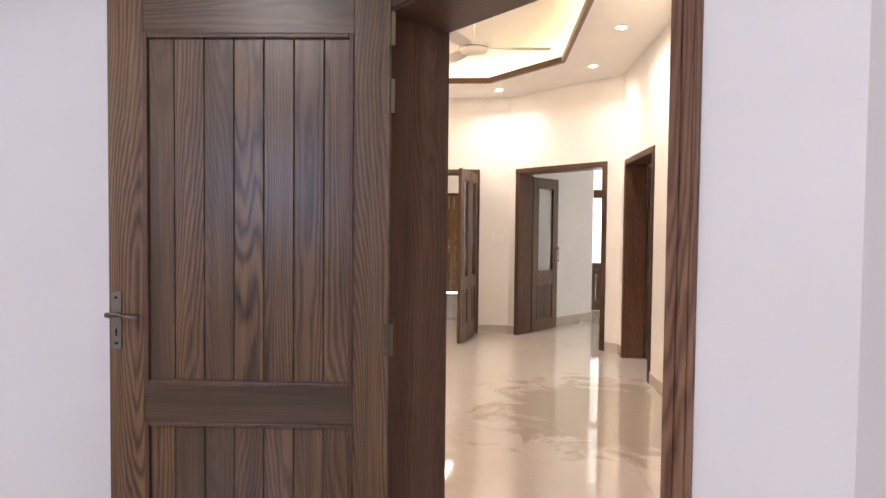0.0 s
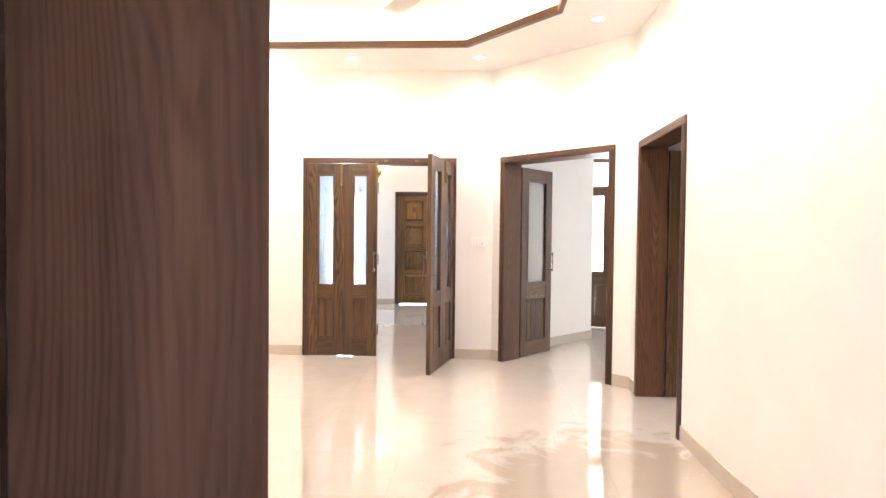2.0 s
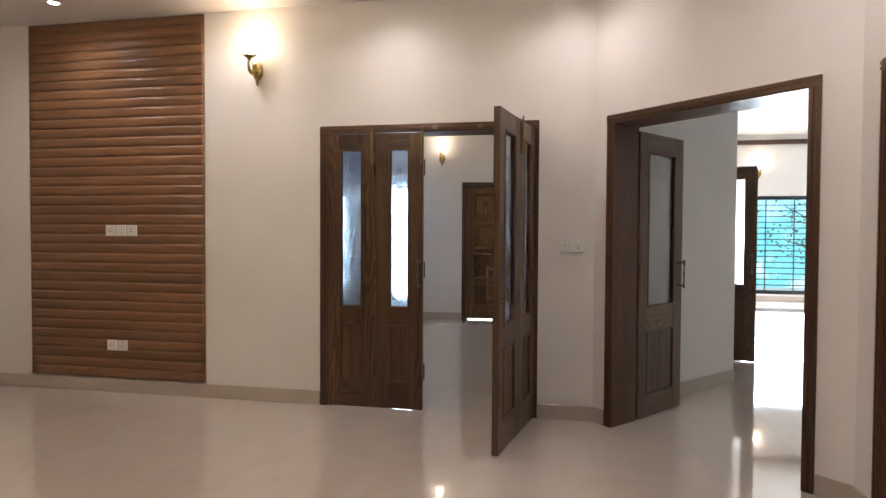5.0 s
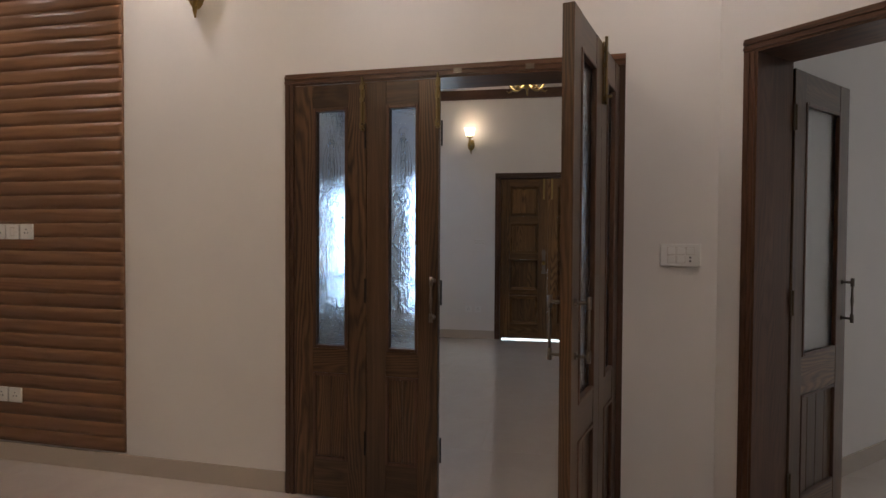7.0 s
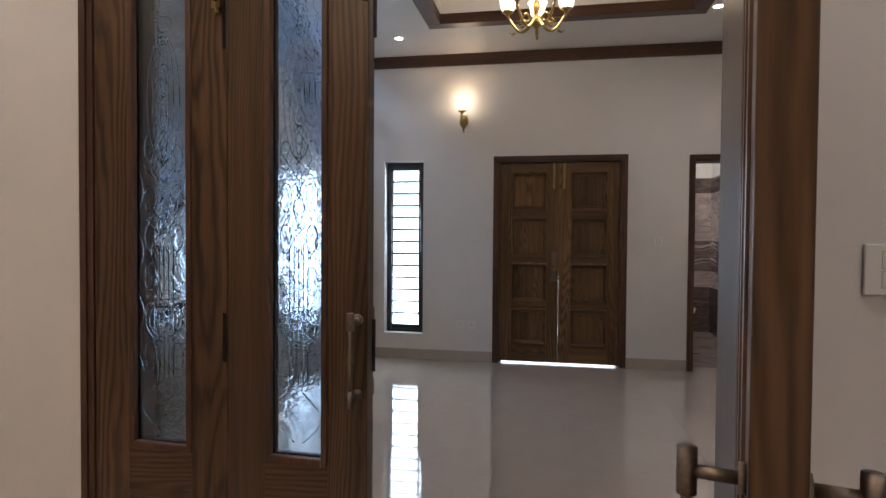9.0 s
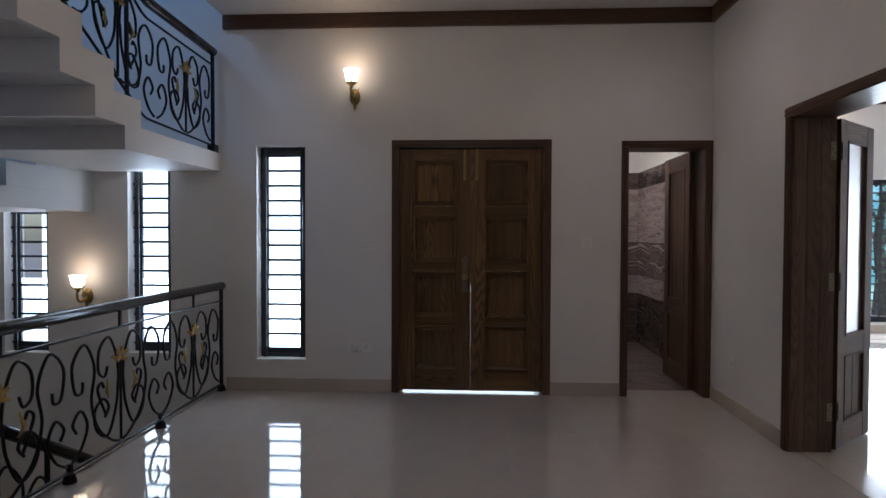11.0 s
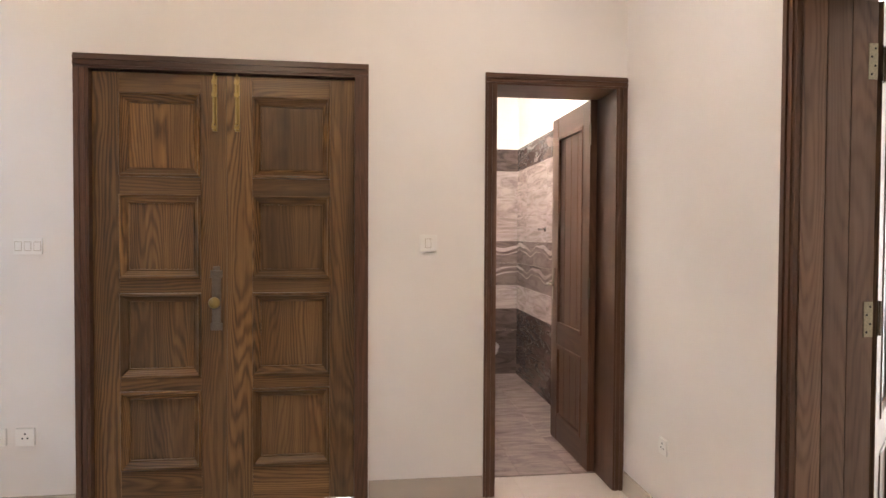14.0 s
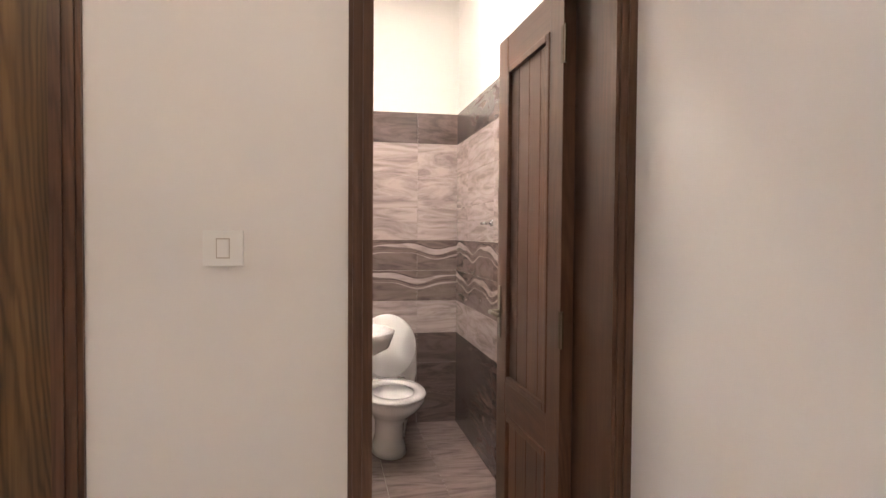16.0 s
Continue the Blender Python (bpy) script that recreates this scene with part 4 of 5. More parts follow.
sconce(pose(-2.6, -2.1, 2.35, 0, 0, 90), "brass wall lamp with lit tulip shade in the bedroom", 2.5)
sconce(pose(4.82, 16.66, 2.57), "brass wall lamp in the drawing room", 2.0)


def chandelier(m, top, label, arms, power):
    """A brass hub with upturned arms and tulip shades; z 0 at the hub's foot, hung from z = top."""
    t = thing("chandelier", m, label, "chandelier")
    bm = bmesh.new()
    lathe(bm, [(0.001, -0.03), (0.012, -0.02), (0.028, 0.0), (0.034, 0.025), (0.020, 0.05), (0.016, 0.10), (0.030, 0.13), (0.022, 0.17), (0.010, 0.20), (0.008, top - 0.03), (0.045, top - 0.02), (0.05, top - 0.002), (0.001, top - 0.001)], 16)
    part("stem", bm, BRASS, t, "turned brass stem and ceiling rose", True)
    for k in range(arms):
        a = 2 * math.pi * (k + 0.25) / arms
        c, s = math.cos(a), math.sin(a)
        bm = bmesh.new()
        pts = [(0.02 + 0.20 * q, 0.05 - 0.085 * math.sin(q * 3.5) + 0.02 * q) for q in [j / 12 for j in range(13)]]
        tube(bm, [(c * r, s * r, z) for r, z in pts], 0.011, 7, lambda q: 1.25 - 0.45 * q)
        tube(bm, [(c * (0.11 + 0.028 * math.cos(b)), s * (0.11 + 0.028 * math.cos(b)), 0.035 + 0.028 * math.sin(b)) for b in [j * 0.5 for j in range(11)]], 0.007, 6)
        tube(bm, [(c * 0.16, s * 0.16, -0.02), (c * 0.19, s * 0.19, -0.035), (c * 0.215, s * 0.215, -0.015)], 0.009, 6, lambda q: 1.4 - 1.1 * q)
        end = (c * 0.222, s * 0.222, pts[-1][1] + 0.03)
        leaf_cup(bm, end)
        arm = part("arm", bm, BRASS, t, "scrolled brass arm with leaf cup", True)
        bm = bmesh.new()
        tulip(bm, (end[0], end[1], end[2] + 0.005), 0.062, 0.115)
        part("shade", bm, SHADE, arm, "lit frosted glass tulip shade", True)
    lamp("chandelier_light", "POINT", m @ Matrix.Translation((0, 0, 0.36)), power, WARM, 0.10)


chandelier(pose(-0.92, 5.20, 2.56), 0.798, "brass chandelier with lit glass shades in the lounge", 6, 16.0)
chandelier(pose(-0.11, 10.40, 2.64) @ Matrix.Scale(0.88, 4), 0.92, "brass chandelier with lit glass shades in the foyer", 5, 11.0)


def downlight(x, y, z, power, spot=112):
    t = thing("downlight", pose(x, y, z), "round lit recessed ceiling downlight, some added as unseen fill", "downlight", "ceiling downlights")
    bm = bmesh.new()
    lathe(bm, [(0.036, -0.001), (0.038, -0.006), (0.055, -0.004), (0.056, 0.0)], 24)
    part("rim", bm, PLASTIC, t, "white plastic rim", True)
    bm = bmesh.new()
    cylinder(bm, (0, 0, -0.003), (0, 0, -0.0005), 0.036, n=24)
    part("lens", bm, LENS, t, "lit lens")
    if power:
        lamp("downlight_beam", "SPOT", pose(x, y, z - 0.012), power, LED, 0.03, spot=spot, blend=1.0)


DL = 16.5
for x, y in ((0.95, 7.46), (-0.32, 7.46), (-1.62, 7.48), (-2.93, 7.52), (1.90, 6.43), (1.93, 5.24), (1.93, 4.0)):
    downlight(x, y, 3.075, DL, 150)
# unseen downlight, added so the side room isn't dark
downlight(3.5, 5.6, 3.0, 7.0)
downlight(-1.46, 12.10, 3.185, 4.0)
# unseen downlight, added to brighten the foyer's upper right wall
downlight(1.30, 11.75, 3.185, 11.0, 150)
# the one at y 14.6 is real; the other two are added fill
for y in (14.6, 12.2, 9.8):
    downlight(5.05, y, 3.36, 24.0, 140)
lamp("bathroom_light", "AREA", pose(1.5, 14.0, 2.93), 2.3, (1.0, 0.94, 0.95), 0.3)
solid("bathroom_ceiling_lamp", boxes((1.35, 1.65, 13.85, 14.15, 2.935, 2.949), bevel=0.004), LENS, "square lit lamp on the bathroom ceiling", "ceiling lamp")

# ceiling fan
# white blades greyed in colour for the shade on their undersides
SHADED_BLADE = paint("off_white_fan_paint", (0.62, 0.60, 0.57), 0.45)
fan = thing("ceiling_fan", pose(0.69, 5.25, 2.86), "white three-blade ceiling fan hanging from the tray", "fan")
bm = bmesh.new()
lathe(bm, [(0.001, 0.0), (0.06, 0.004), (0.115, 0.025), (0.125, 0.05), (0.118, 0.075), (0.06, 0.095), (0.022, 0.105), (0.012, 0.12), (0.012, 0.44), (0.05, 0.46), (0.06, 0.498), (0.001, 0.499)], 28)
part("motor", bm, PLASTIC, fan, "white motor housing and rod", True)
bm = bmesh.new()
lathe(bm, [(0.126, 0.046), (0.1275, 0.05), (0.126, 0.054)], 28)
part("band", bm, BRONZE, fan, "dark band round the motor", True)
for ang in (4, 124, 244):
    bm = bmesh.new()
    top_row, low_row = [], []
    for i in range(9):
        q = i / 8
        r = 0.13 + 0.53 * q
        wdt = 0.045 + 0.028 * math.sin(min(1, q * 1.15) * 2.2)
        tw = 0.014 * (1 - q * 0.5)
        top_row.append((r, wdt, tw))
    vs = [[bm.verts.new((r, s * w, 0.055 + s * tw + dz)) for s, dz in ((-1, 0), (1, 0), (1, 0.004), (-1, 0.004))] for r, w, tw in top_row]
    for a, b in zip(vs, vs[1:]):
        for j in range(4):
            bm.faces.new((a[j], a[(j + 1) % 4], b[(j + 1) % 4], b[j]))
    bm.faces.new(vs[0])
    bm.faces.new(vs[-1][::-1])
    bmesh.ops.rotate(bm, verts=bm.verts, matrix=Matrix.Rotation(radians(ang), 3, "Z"))
    part("blade", bm, SHADED_BLADE, fan, "white blade, underside shade put into its grey")

# foyer cornice and ceiling beams
solid("cornice", boxes((-2.045, 2.029, NW - 0.035, NW - 0.0005, 3.065, 3.184), bevel=0.006), WOOD_DEEP_X, "dark wooden cornice under the foyer ceiling", "cornice", "structure")
solid("cornice", boxes((1.995, 2.0295, 8.2, NW - 0.036, 3.065, 3.184), bevel=0.006), WOOD_DEEP_X, "dark wooden cornice under the foyer ceiling", "cornice", "structure")
bm = boxes((-1.07, 1.19, 9.23, 9.345, 3.10, 3.30), (-1.07, 1.19, 11.555, 11.67, 3.10, 3.30), (-1.07, -0.955, 9.346, 11.554, 3.10, 3.30), (1.075, 1.19, 9.346, 11.554, 3.10, 3.30), bevel=0.004)
solid("ceiling_beam", bm, WOOD_DEEP_X, "dark wooden beams round the raised foyer ceiling", "beam", "structure")
bm = boxes((-0.95, 1.07, 10.02, 10.12, 3.33, 3.45), (-0.95, 1.07, 10.80, 10.90, 3.33, 3.45), bevel=0.004)
solid("ceiling_beam", bm, WOOD_DEEP_X, "dark wooden cross beams in the raised foyer ceiling", "beam", "structure")
solid("cornice", boxes((2.31, 6.59, 16.62, 16.6595, 3.16, 3.25)), WOOD_DEEP_X, "dark wooden cornice in the drawing room", "cornice", "structure")


# ---- windows ----
def window(name, x0, x1, z0, z1, y, bars, label, uprights):
    t = thing(name, pose(x0, y, z0), label, "window", kind="structure")
    w, h = x1 - x0, z1 - z0
    b = 0.032
    part("window_frame", boxes((0.001, b, 0.0, 0.05, 0.001, h - 0.001), (w - b, w - 0.001, 0.0, 0.05, 0.001, h - 0.001), (b, w - b, 0.0, 0.05, 0.001, b), (b, w - b, 0.0, 0.05, h - b, h - 0.001)), FRAME_METAL, t, "dark grey steel frame")
    part("sash", boxes((b, b + 0.03, 0.012, 0.040, b, h - b), (w - b - 0.03, w - b, 0.012, 0.040, b, h - b), (b + 0.03, w - b - 0.03, 0.012, 0.040, b, b + 0.03), (b + 0.03, w - b - 0.03, 0.012, 0.040, h - b - 0.03, h - b)), FRAME_METAL, t)
    p = part("pane", boxes((b + 0.03, w - b - 0.03, 0.024, 0.028, b + 0.03, h - b - 0.03)), CLEAR, t, "clear glass pane")
    p.visible_shadow = False
    for k in range(bars):
        z = h * (k + 0.6) / (bars + 0.2)
        part("grille_bar", boxes((0.004, w - 0.004, -0.022, -0.010, z - 0.010, z + 0.010)), FRAME_METAL, t)
    for u in uprights:
        part("grille_upright", boxes((u - 0.010, u + 0.010, -0.034, -0.022, 0.004, h - 0.004)), FRAME_METAL, t)


window("window_1", -1.765, -1.345, 0.265, 2.085, NW + 0.10, 14, "tall slit window with a dark steel grille", (0.05, 0.365))
window("window_2", -2.90, -2.52, 0.30, 2.10, NW + 0.10, 14, "tall slit window with a dark steel grille", (0.05, 0.33))
window("window_3", -4.02, -3.62, 0.29, 2.10, NW + 0.10, 14, "tall slit window with a dark steel grille", (0.05, 0.35))
window("window_4", 4.49, 6.03, 0.14, 2.13, 16.74, 17, "wide window with a dark steel grille", (0.05, 0.50, 1.03, 1.49))
window("window_5", -1.51, -0.95, 1.45, 2.35, -3.15, 6, "bedroom window with a dark steel grille", (0.05, 0.51))
# added body for the bedroom's unseen ceiling fill
solid("bedroom_fill_panel", boxes((-0.85, -0.35, -1.15, -0.65, 3.095, 3.119), bevel=0.006), PLASTIC, "flat white panel added on the ceiling for the bedroom fill light", "ceiling lamp")
for a, b, c, d in ((-4.02, -3.62, 0.29, 0.24), (-2.90, -2.52, 0.30, 0.24), (-1.765, -1.345, 0.265, 0.24)):
    solid("window_sill", boxes((a - 0.012, b + 0.012, NW - 0.012, NW + 0.09, c - 0.012, c + 0.004), bevel=0.002), CEIL, "white sill under the slit window", "sill", "structure")

SKYGLOW = glow("bright_hazy_daylight", (0.80, 0.94, 1.0), 3.0)
for bsdf in (SKYGLOW.node_tree.nodes["Principled BSDF"],):
    bsdf.inputs["Base Color"].default_value = (0.05, 0.06, 0.06, 1)
# emissive backdrop: the garden's daylight and haze are put into its glow
GARDEN, gn, gb = mat("glowing_garden_distance")
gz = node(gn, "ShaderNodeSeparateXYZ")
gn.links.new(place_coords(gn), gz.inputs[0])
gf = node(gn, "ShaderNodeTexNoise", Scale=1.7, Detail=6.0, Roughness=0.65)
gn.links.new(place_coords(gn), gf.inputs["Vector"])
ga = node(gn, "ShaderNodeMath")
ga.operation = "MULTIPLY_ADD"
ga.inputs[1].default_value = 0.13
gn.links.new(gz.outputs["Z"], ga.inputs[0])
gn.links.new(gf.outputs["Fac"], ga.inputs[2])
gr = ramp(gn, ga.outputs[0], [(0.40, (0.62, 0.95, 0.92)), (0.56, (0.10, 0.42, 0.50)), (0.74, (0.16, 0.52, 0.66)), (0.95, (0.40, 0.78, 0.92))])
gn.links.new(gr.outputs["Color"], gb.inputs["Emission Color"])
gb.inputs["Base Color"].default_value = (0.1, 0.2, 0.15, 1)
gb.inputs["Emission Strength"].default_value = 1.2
solid("backdrop_day", boxes((-7.0, 0.85, 16.5, 16.55, -0.35, 9.0)), SKYGLOW, "bright hazy daylight outside the slit windows", "backdrop", "structure")
solid("backdrop_garden", boxes((1.0, 14.0, 24.0, 24.05, -0.35, 9.0)), GARDEN, "glowing backdrop of a hazy green garden and daylight", "backdrop", "structure")

# garden tree outside the drawing room
LEAF, nt_, b_ = mat("green_leaf")
info_ = nt_.nodes.new("ShaderNodeNewGeometry")
r_ = ramp(nt_, info_.outputs["Random Per Island"], [(0.0, (0.03, 0.09, 0.03)), (1.0, (0.10, 0.22, 0.08))])
nt_.links.new(r_.outputs["Color"], b_.inputs["Base Color"])
b_.inputs["Roughness"].default_value = 0.5
tree = thing("tree", pose(8.1, 21.2, -0.3), "leafy green garden tree outside the window", "tree")
bm = bmesh.new()
tube(bm, [(0, 0, 0), (0.05, 0.02, 0.8), (-0.03, 0.05, 1.6), (0.06, 0, 2.6)], 0.12, 10, lambda q: 1.2 - 0.7 * q)
limbs = []
rng = random.Random(9)
for k in range(9):
    a = k * 2.4
    base = Vector((0, 0, 0.7 + 0.2 * k))
    tip = base + Vector((math.cos(a) * 1.3, math.sin(a) * 1.1, 0.5 + 0.1 * k))
    tube(bm, [base, base.lerp(tip, 0.5) + Vector((0, 0, 0.12)), tip], 0.035, 6, lambda q: 1.2 - 0.9 * q)
    limbs.append((base, tip))
part("trunk", bm, wood("bark", 2, (0.04, 0.03, 0.02), (0.10, 0.08, 0.06), (0.16, 0.13, 0.10), 0.9), tree)
bm = bmesh.new()
for k in range(1500):
    base, tip = limbs[rng.randrange(len(limbs))]
    p = base.lerp(tip, rng.uniform(0.3, 1.15)) + Vector((rng.gauss(0, 0.32), rng.gauss(0, 0.32), rng.gauss(0, 0.30)))
    d = Vector((rng.gauss(0, 1), rng.gauss(0, 1), rng.gauss(0, 0.6))).normalized() * rng.uniform(0.06, 0.11)
    s = d.cross(Vector((rng.gauss(0, 1), rng.gauss(0, 1), 1))).normalized() * 0.035
    vs = [bm.verts.new(c) for c in (p, p + d * 0.5 + s, p + d, p + d * 0.5 - s)]
    bm.faces.new(vs)
part("crown", bm, LEAF, tree, "crown of many small green leaves")

# ---- stairs ----
def extruded(outline, x0, x1):
    bm = bmesh.new()
    a = [bm.verts.new((x0, y, z)) for y, z in outline]
    b = [bm.verts.new((x1, y, z)) for y, z in outline]
    bm.faces.new(a)
    bm.faces.new(b[::-1])
    for i in range(len(outline)):
        j = (i + 1) % len(outline)
        bm.faces.new((a[i], a[j], b[j], b[i]))
    bmesh.ops.recalc_face_normals(bm, faces=bm.faces)
    return bm


RISE, GO = 0.1755, 0.29
# upper flight: each step a folded slab, stepped below as well
stair = thing("staircase", pose(0, 0, 0), "white stepped staircase flight over the stairwell", "staircase")
part("landing", extruded([(NW - 0.002, 1.87), (11.31, 1.855), (11.31, 2.006), (11.49, 2.0055), (11.49, 2.02), (NW - 0.002, 2.02)], -3.20, -2.08), WALL, stair)
for i in range(10):
    lo, up = 2.006 + RISE * i, 2.02 + RISE * (i + 1)
    y = 11.31 - GO * i
    top = [(11.49 - GO * i, lo), (11.49 - GO * i, up), (11.49 - GO * (i + 1), up), (11.49 - GO * (i + 1), lo + RISE), (y - GO, lo + RISE), (y - GO, lo)]
    part("step", extruded(top, -3.20, -2.08), WALL, stair)
# lower flight, rising to the same landing
stair = thing("staircase", pose(0, 0, 0), "white lower staircase flight rising to the landing", "staircase")
for y, lo, up in ((11.74, 1.671, 1.845), (12.03, 1.846, 2.02)):
    part("step", extruded([(NW - 0.002, lo), (NW - 0.002, up), (y, up), (y, lo)], -4.398, -3.205), WALL, stair)
part("landing", extruded([(NW - 0.002, 1.52), (11.55, 1.52), (11.55, 1.50), (11.45, 1.50), (11.45, 1.67), (NW - 0.002, 1.67)], -4.398, -3.205), WALL, stair)
for i in range(9):
    up, lo = 1.67 - RISE * (i + 1), 1.35 - RISE * i
    y = 11.45 - GO * i
    part("step", extruded([(y + 0.10, lo), (y + 0.10, up + 0.0), (y - GO, up), (y - GO, lo - RISE), (y - GO + 0.10, lo - RISE), (y - GO + 0.10, lo)], -4.398, -3.205), WALL, stair)
    part("kerb", boxes((-3.262, -3.206, y - GO + 0.001, y - 0.001, up + 0.0005, up + 0.185), bevel=0.003), BLACK_STONE, stair, "black polished stone kerb")
# flight down to the basement
stair = thing("staircase", pose(0, 0, 0), "beige staircase flight going down to the basement", "staircase")
for i in range(11):
    y = 9.6 + 0.27 * i
    part("step", extruded([(y, -RISE * (i + 1)), (y + 0.27, -RISE * (i + 1)), (y + 0.27, -RISE * (i + 1) - 0.32), (y, -RISE * (i + 1) - 0.18)], -3.10, -2.135), SKIRT, stair)


# ---- wrought iron rails ----
def spiral(cx, cz, r0, r1, a0, a1, n=14):
    return [(cx + (r0 + (r1 - r0) * k / n) * math.cos(a0 + (a1 - a0) * k / n), cz + (r0 + (r1 - r0) * k / n) * math.sin(a0 + (a1 - a0) * k / n)) for k in range(n + 1)]


def smooth(pts, n=7):
    out = []
    for i in range(len(pts) - 1):
        p0, p1, p2, p3 = pts[max(i - 1, 0)], pts[i], pts[i + 1], pts[min(i + 2, len(pts) - 1)]
        for k in range(n):
            t = k / n
            out.append(tuple(0.5 * (2 * b + (c - a) * t + (2 * a - 5 * b + 4 * c - d) * t * t + (3 * b - a - 3 * c + d) * t ** 3) for a, b, c, d in zip(p0, p1, p2, p3)))
    return out + [pts[-1]]


def scroll_lines(w, h):
    """The bars of one rail panel as lines in its plane, and the places of its gilt flowers."""
    lines = []
    for s in (-1, 1):
        f = lambda u, v: (w * (0.5 + s * u), h * v)
        big = smooth([f(0.02, 0.02), f(0.10, 0.06), f(0.24, 0.22), f(0.30, 0.46), f(0.27, 0.72), f(0.36, 0.93), f(0.47, 0.80), f(0.45, 0.58), f(0.39, 0.56), f(0.38, 0.64)])
        mid = smooth([f(0.03, 0.55), f(0.05, 0.34), f(0.14, 0.12), f(0.25, 0.20), f(0.27, 0.36), f(0.19, 0.44), f(0.13, 0.36), f(0.17, 0.28)])
        arch = smooth([f(0.02, 0.50), f(0.04, 0.74), f(0.12, 0.94), f(0.22, 0.86), f(0.23, 0.68), f(0.17, 0.62), f(0.14, 0.70)])
        side = smooth([f(0.49, 0.04), f(0.40, 0.12), f(0.34, 0.28), f(0.40, 0.42), f(0.47, 0.34), f(0.44, 0.26)])
        leafy = smooth([f(0.16, 0.30), f(0.24, 0.52), f(0.20, 0.58), f(0.18, 0.53)], 5)
        lines += [big, mid, arch, side, leafy]
    lines.append([(w * 0.5, h * 0.02), (w * 0.5, h * 0.72)])
    return lines, [(w * 0.5, h * 0.74)]


def rail_panel(parent, y0, w, h, lift):
    """One panel of scrolls at x 0, from y0 along +y; lift(y) gives the height of its foot."""
    lines, flowers = scroll_lines(w, h)
    for pts in lines:
        bm = bmesh.new()
        tube(bm, [(0, y0 + u, lift(y0 + u) + v) for u, v in pts], 0.0080, 6)
        part("scroll", bm, IRON, parent, smooth=True)
    for u, v in flowers:
        bm = bmesh.new()
        c = Vector((0, y0 + u, lift(y0 + u) + v))
        for k in range(9):
            a = -0.5 + k * 4.1 / 8
            d = Vector((0.012 * (-1) ** k, math.cos(a), math.sin(a) * 0.9))
            tube(bm, [c, c + d * 0.035, c + d * 0.062 + Vector((0.015 * (-1) ** k, 0, 0.012))], 0.012, 5, lambda q: 0.5 + 1.1 * math.sin(2.6 * q) * (1 - 0.6 * q))
        for s in (-1, 1):
            bl_ = bmesh.new()
            tube(bl_, [c + Vector((0, s * 0.12, -0.22)), c + Vector((0.012, s * 0.15, -0.17)), c + Vector((0, s * 0.13, -0.10))], 0.009, 5, lambda q: 0.4 + math.sin(3.0 * q))
            part("leaf", bl_, GOLD, parent, "gilt cast leaf", True)
        part("flower", bm, GOLD, parent, "gilt cast flower ornament", True)


HAND = wood("dark_handrail_wood", 1, (0.012, 0.008, 0.007), (0.028, 0.017, 0.013), (0.045, 0.028, 0.020), 0.22)
rail = thing("stair_railing", pose(-2.055, 0, 0), "black wrought iron railing with dark wooden handrail in the foyer", "railing")
bm = bmesh.new()
tube(bm, [(0, 8.2, 0.893), (0, 10.0, 0.893), (0, 12.66, 0.893)], 0.034, 14)
part("handrail", bm, HAND, rail, "dark polished wooden handrail", True)
part("top_bar", boxes((-0.012, 0.012, 8.2, 12.64, 0.762, 0.772)), IRON, rail)
part("bottom_bar", boxes((-0.012, 0.012, 8.2, 12.64, 0.052, 0.062)), IRON, rail)
for y in (12.645, 11.66, 10.74, 9.82, 8.90):
    bm = boxes((-0.012, 0.012, y - 0.012, y + 0.012, 0.0, 0.10 if y < 12.6 else 0.87))
    lathe(bm, [(0.001, 0.05), (0.022, 0.048), (0.030, 0.03), (0.034, 0.012), (0.036, 0.0)], 12, (0, y, 0.0))
    part("foot" if y < 12.6 else "post", bm, IRON, rail)
for y in (12.15, 11.2, 10.28, 9.36):
    part("spacer", boxes((-0.008, 0.008, y - 0.008, y + 0.008, 0.77, 0.865)), IRON, rail)
for k in range(4):
    rail_panel(rail, 12.62 - 0.94 * (k + 1), 0.925, 0.70, lambda y: 0.062)

upper = thing("stair_railing", pose(-2.12, 0, 0), "black wrought iron railing with gilt leaves on the upper flight", "railing")
KINK, KZ, EZ, SLOPE = 11.60, 2.90, 2.87, 0.605


def hand_z(y):
    return EZ + (KZ - EZ) * (12.64 - y) / (12.64 - KINK) if y > KINK else KZ + (KINK - y) * SLOPE


bm = bmesh.new()
tube(bm, [(0, y, hand_z(y)) for y in (12.66, 12.2, KINK + 0.05, KINK - 0.05, 10.8, 10.0, 9.2)], 0.036, 12)
part("handrail", bm, HAND, upper, "dark polished wooden handrail", True)
for name_, dz in (("top_bar", -0.115), ("bottom_bar", -0.79)):
    bm = bmesh.new()
    tube(bm, [(0, y, hand_z(y) + dz) for y in (12.64, KINK + 0.03, KINK - 0.03, 9.2)], 0.009, 6)
    part(name_, bm, IRON, upper)
part("post", boxes((-0.012, 0.012, 12.632, 12.656, 2.021, 2.89)), IRON, upper)
part("post_base", boxes((-0.03, 0.03, 12.60, 12.69, 2.021, 2.09), bevel=0.006), IRON, upper)
for y in (11.4, 10.82, 10.24, 9.66):
    part("post", boxes((-0.010, 0.010, y - 0.010, y + 0.010, hand_z(y) - 0.93, hand_z(y) - 0.02)), IRON, upper)
for k in range(4):
    rail_panel(upper, 12.62 - 0.87 * (k + 1), 0.85, 0.66, lambda y: hand_z(y) - 0.785)

down = thing("stair_railing", pose(-2.30, 0, 0), "black wrought iron railing of the stairs down to the basement", "railing")


def down_z(y):
    return 0.537 - (y - 10.23) * 0.60


bm = bmesh.new()
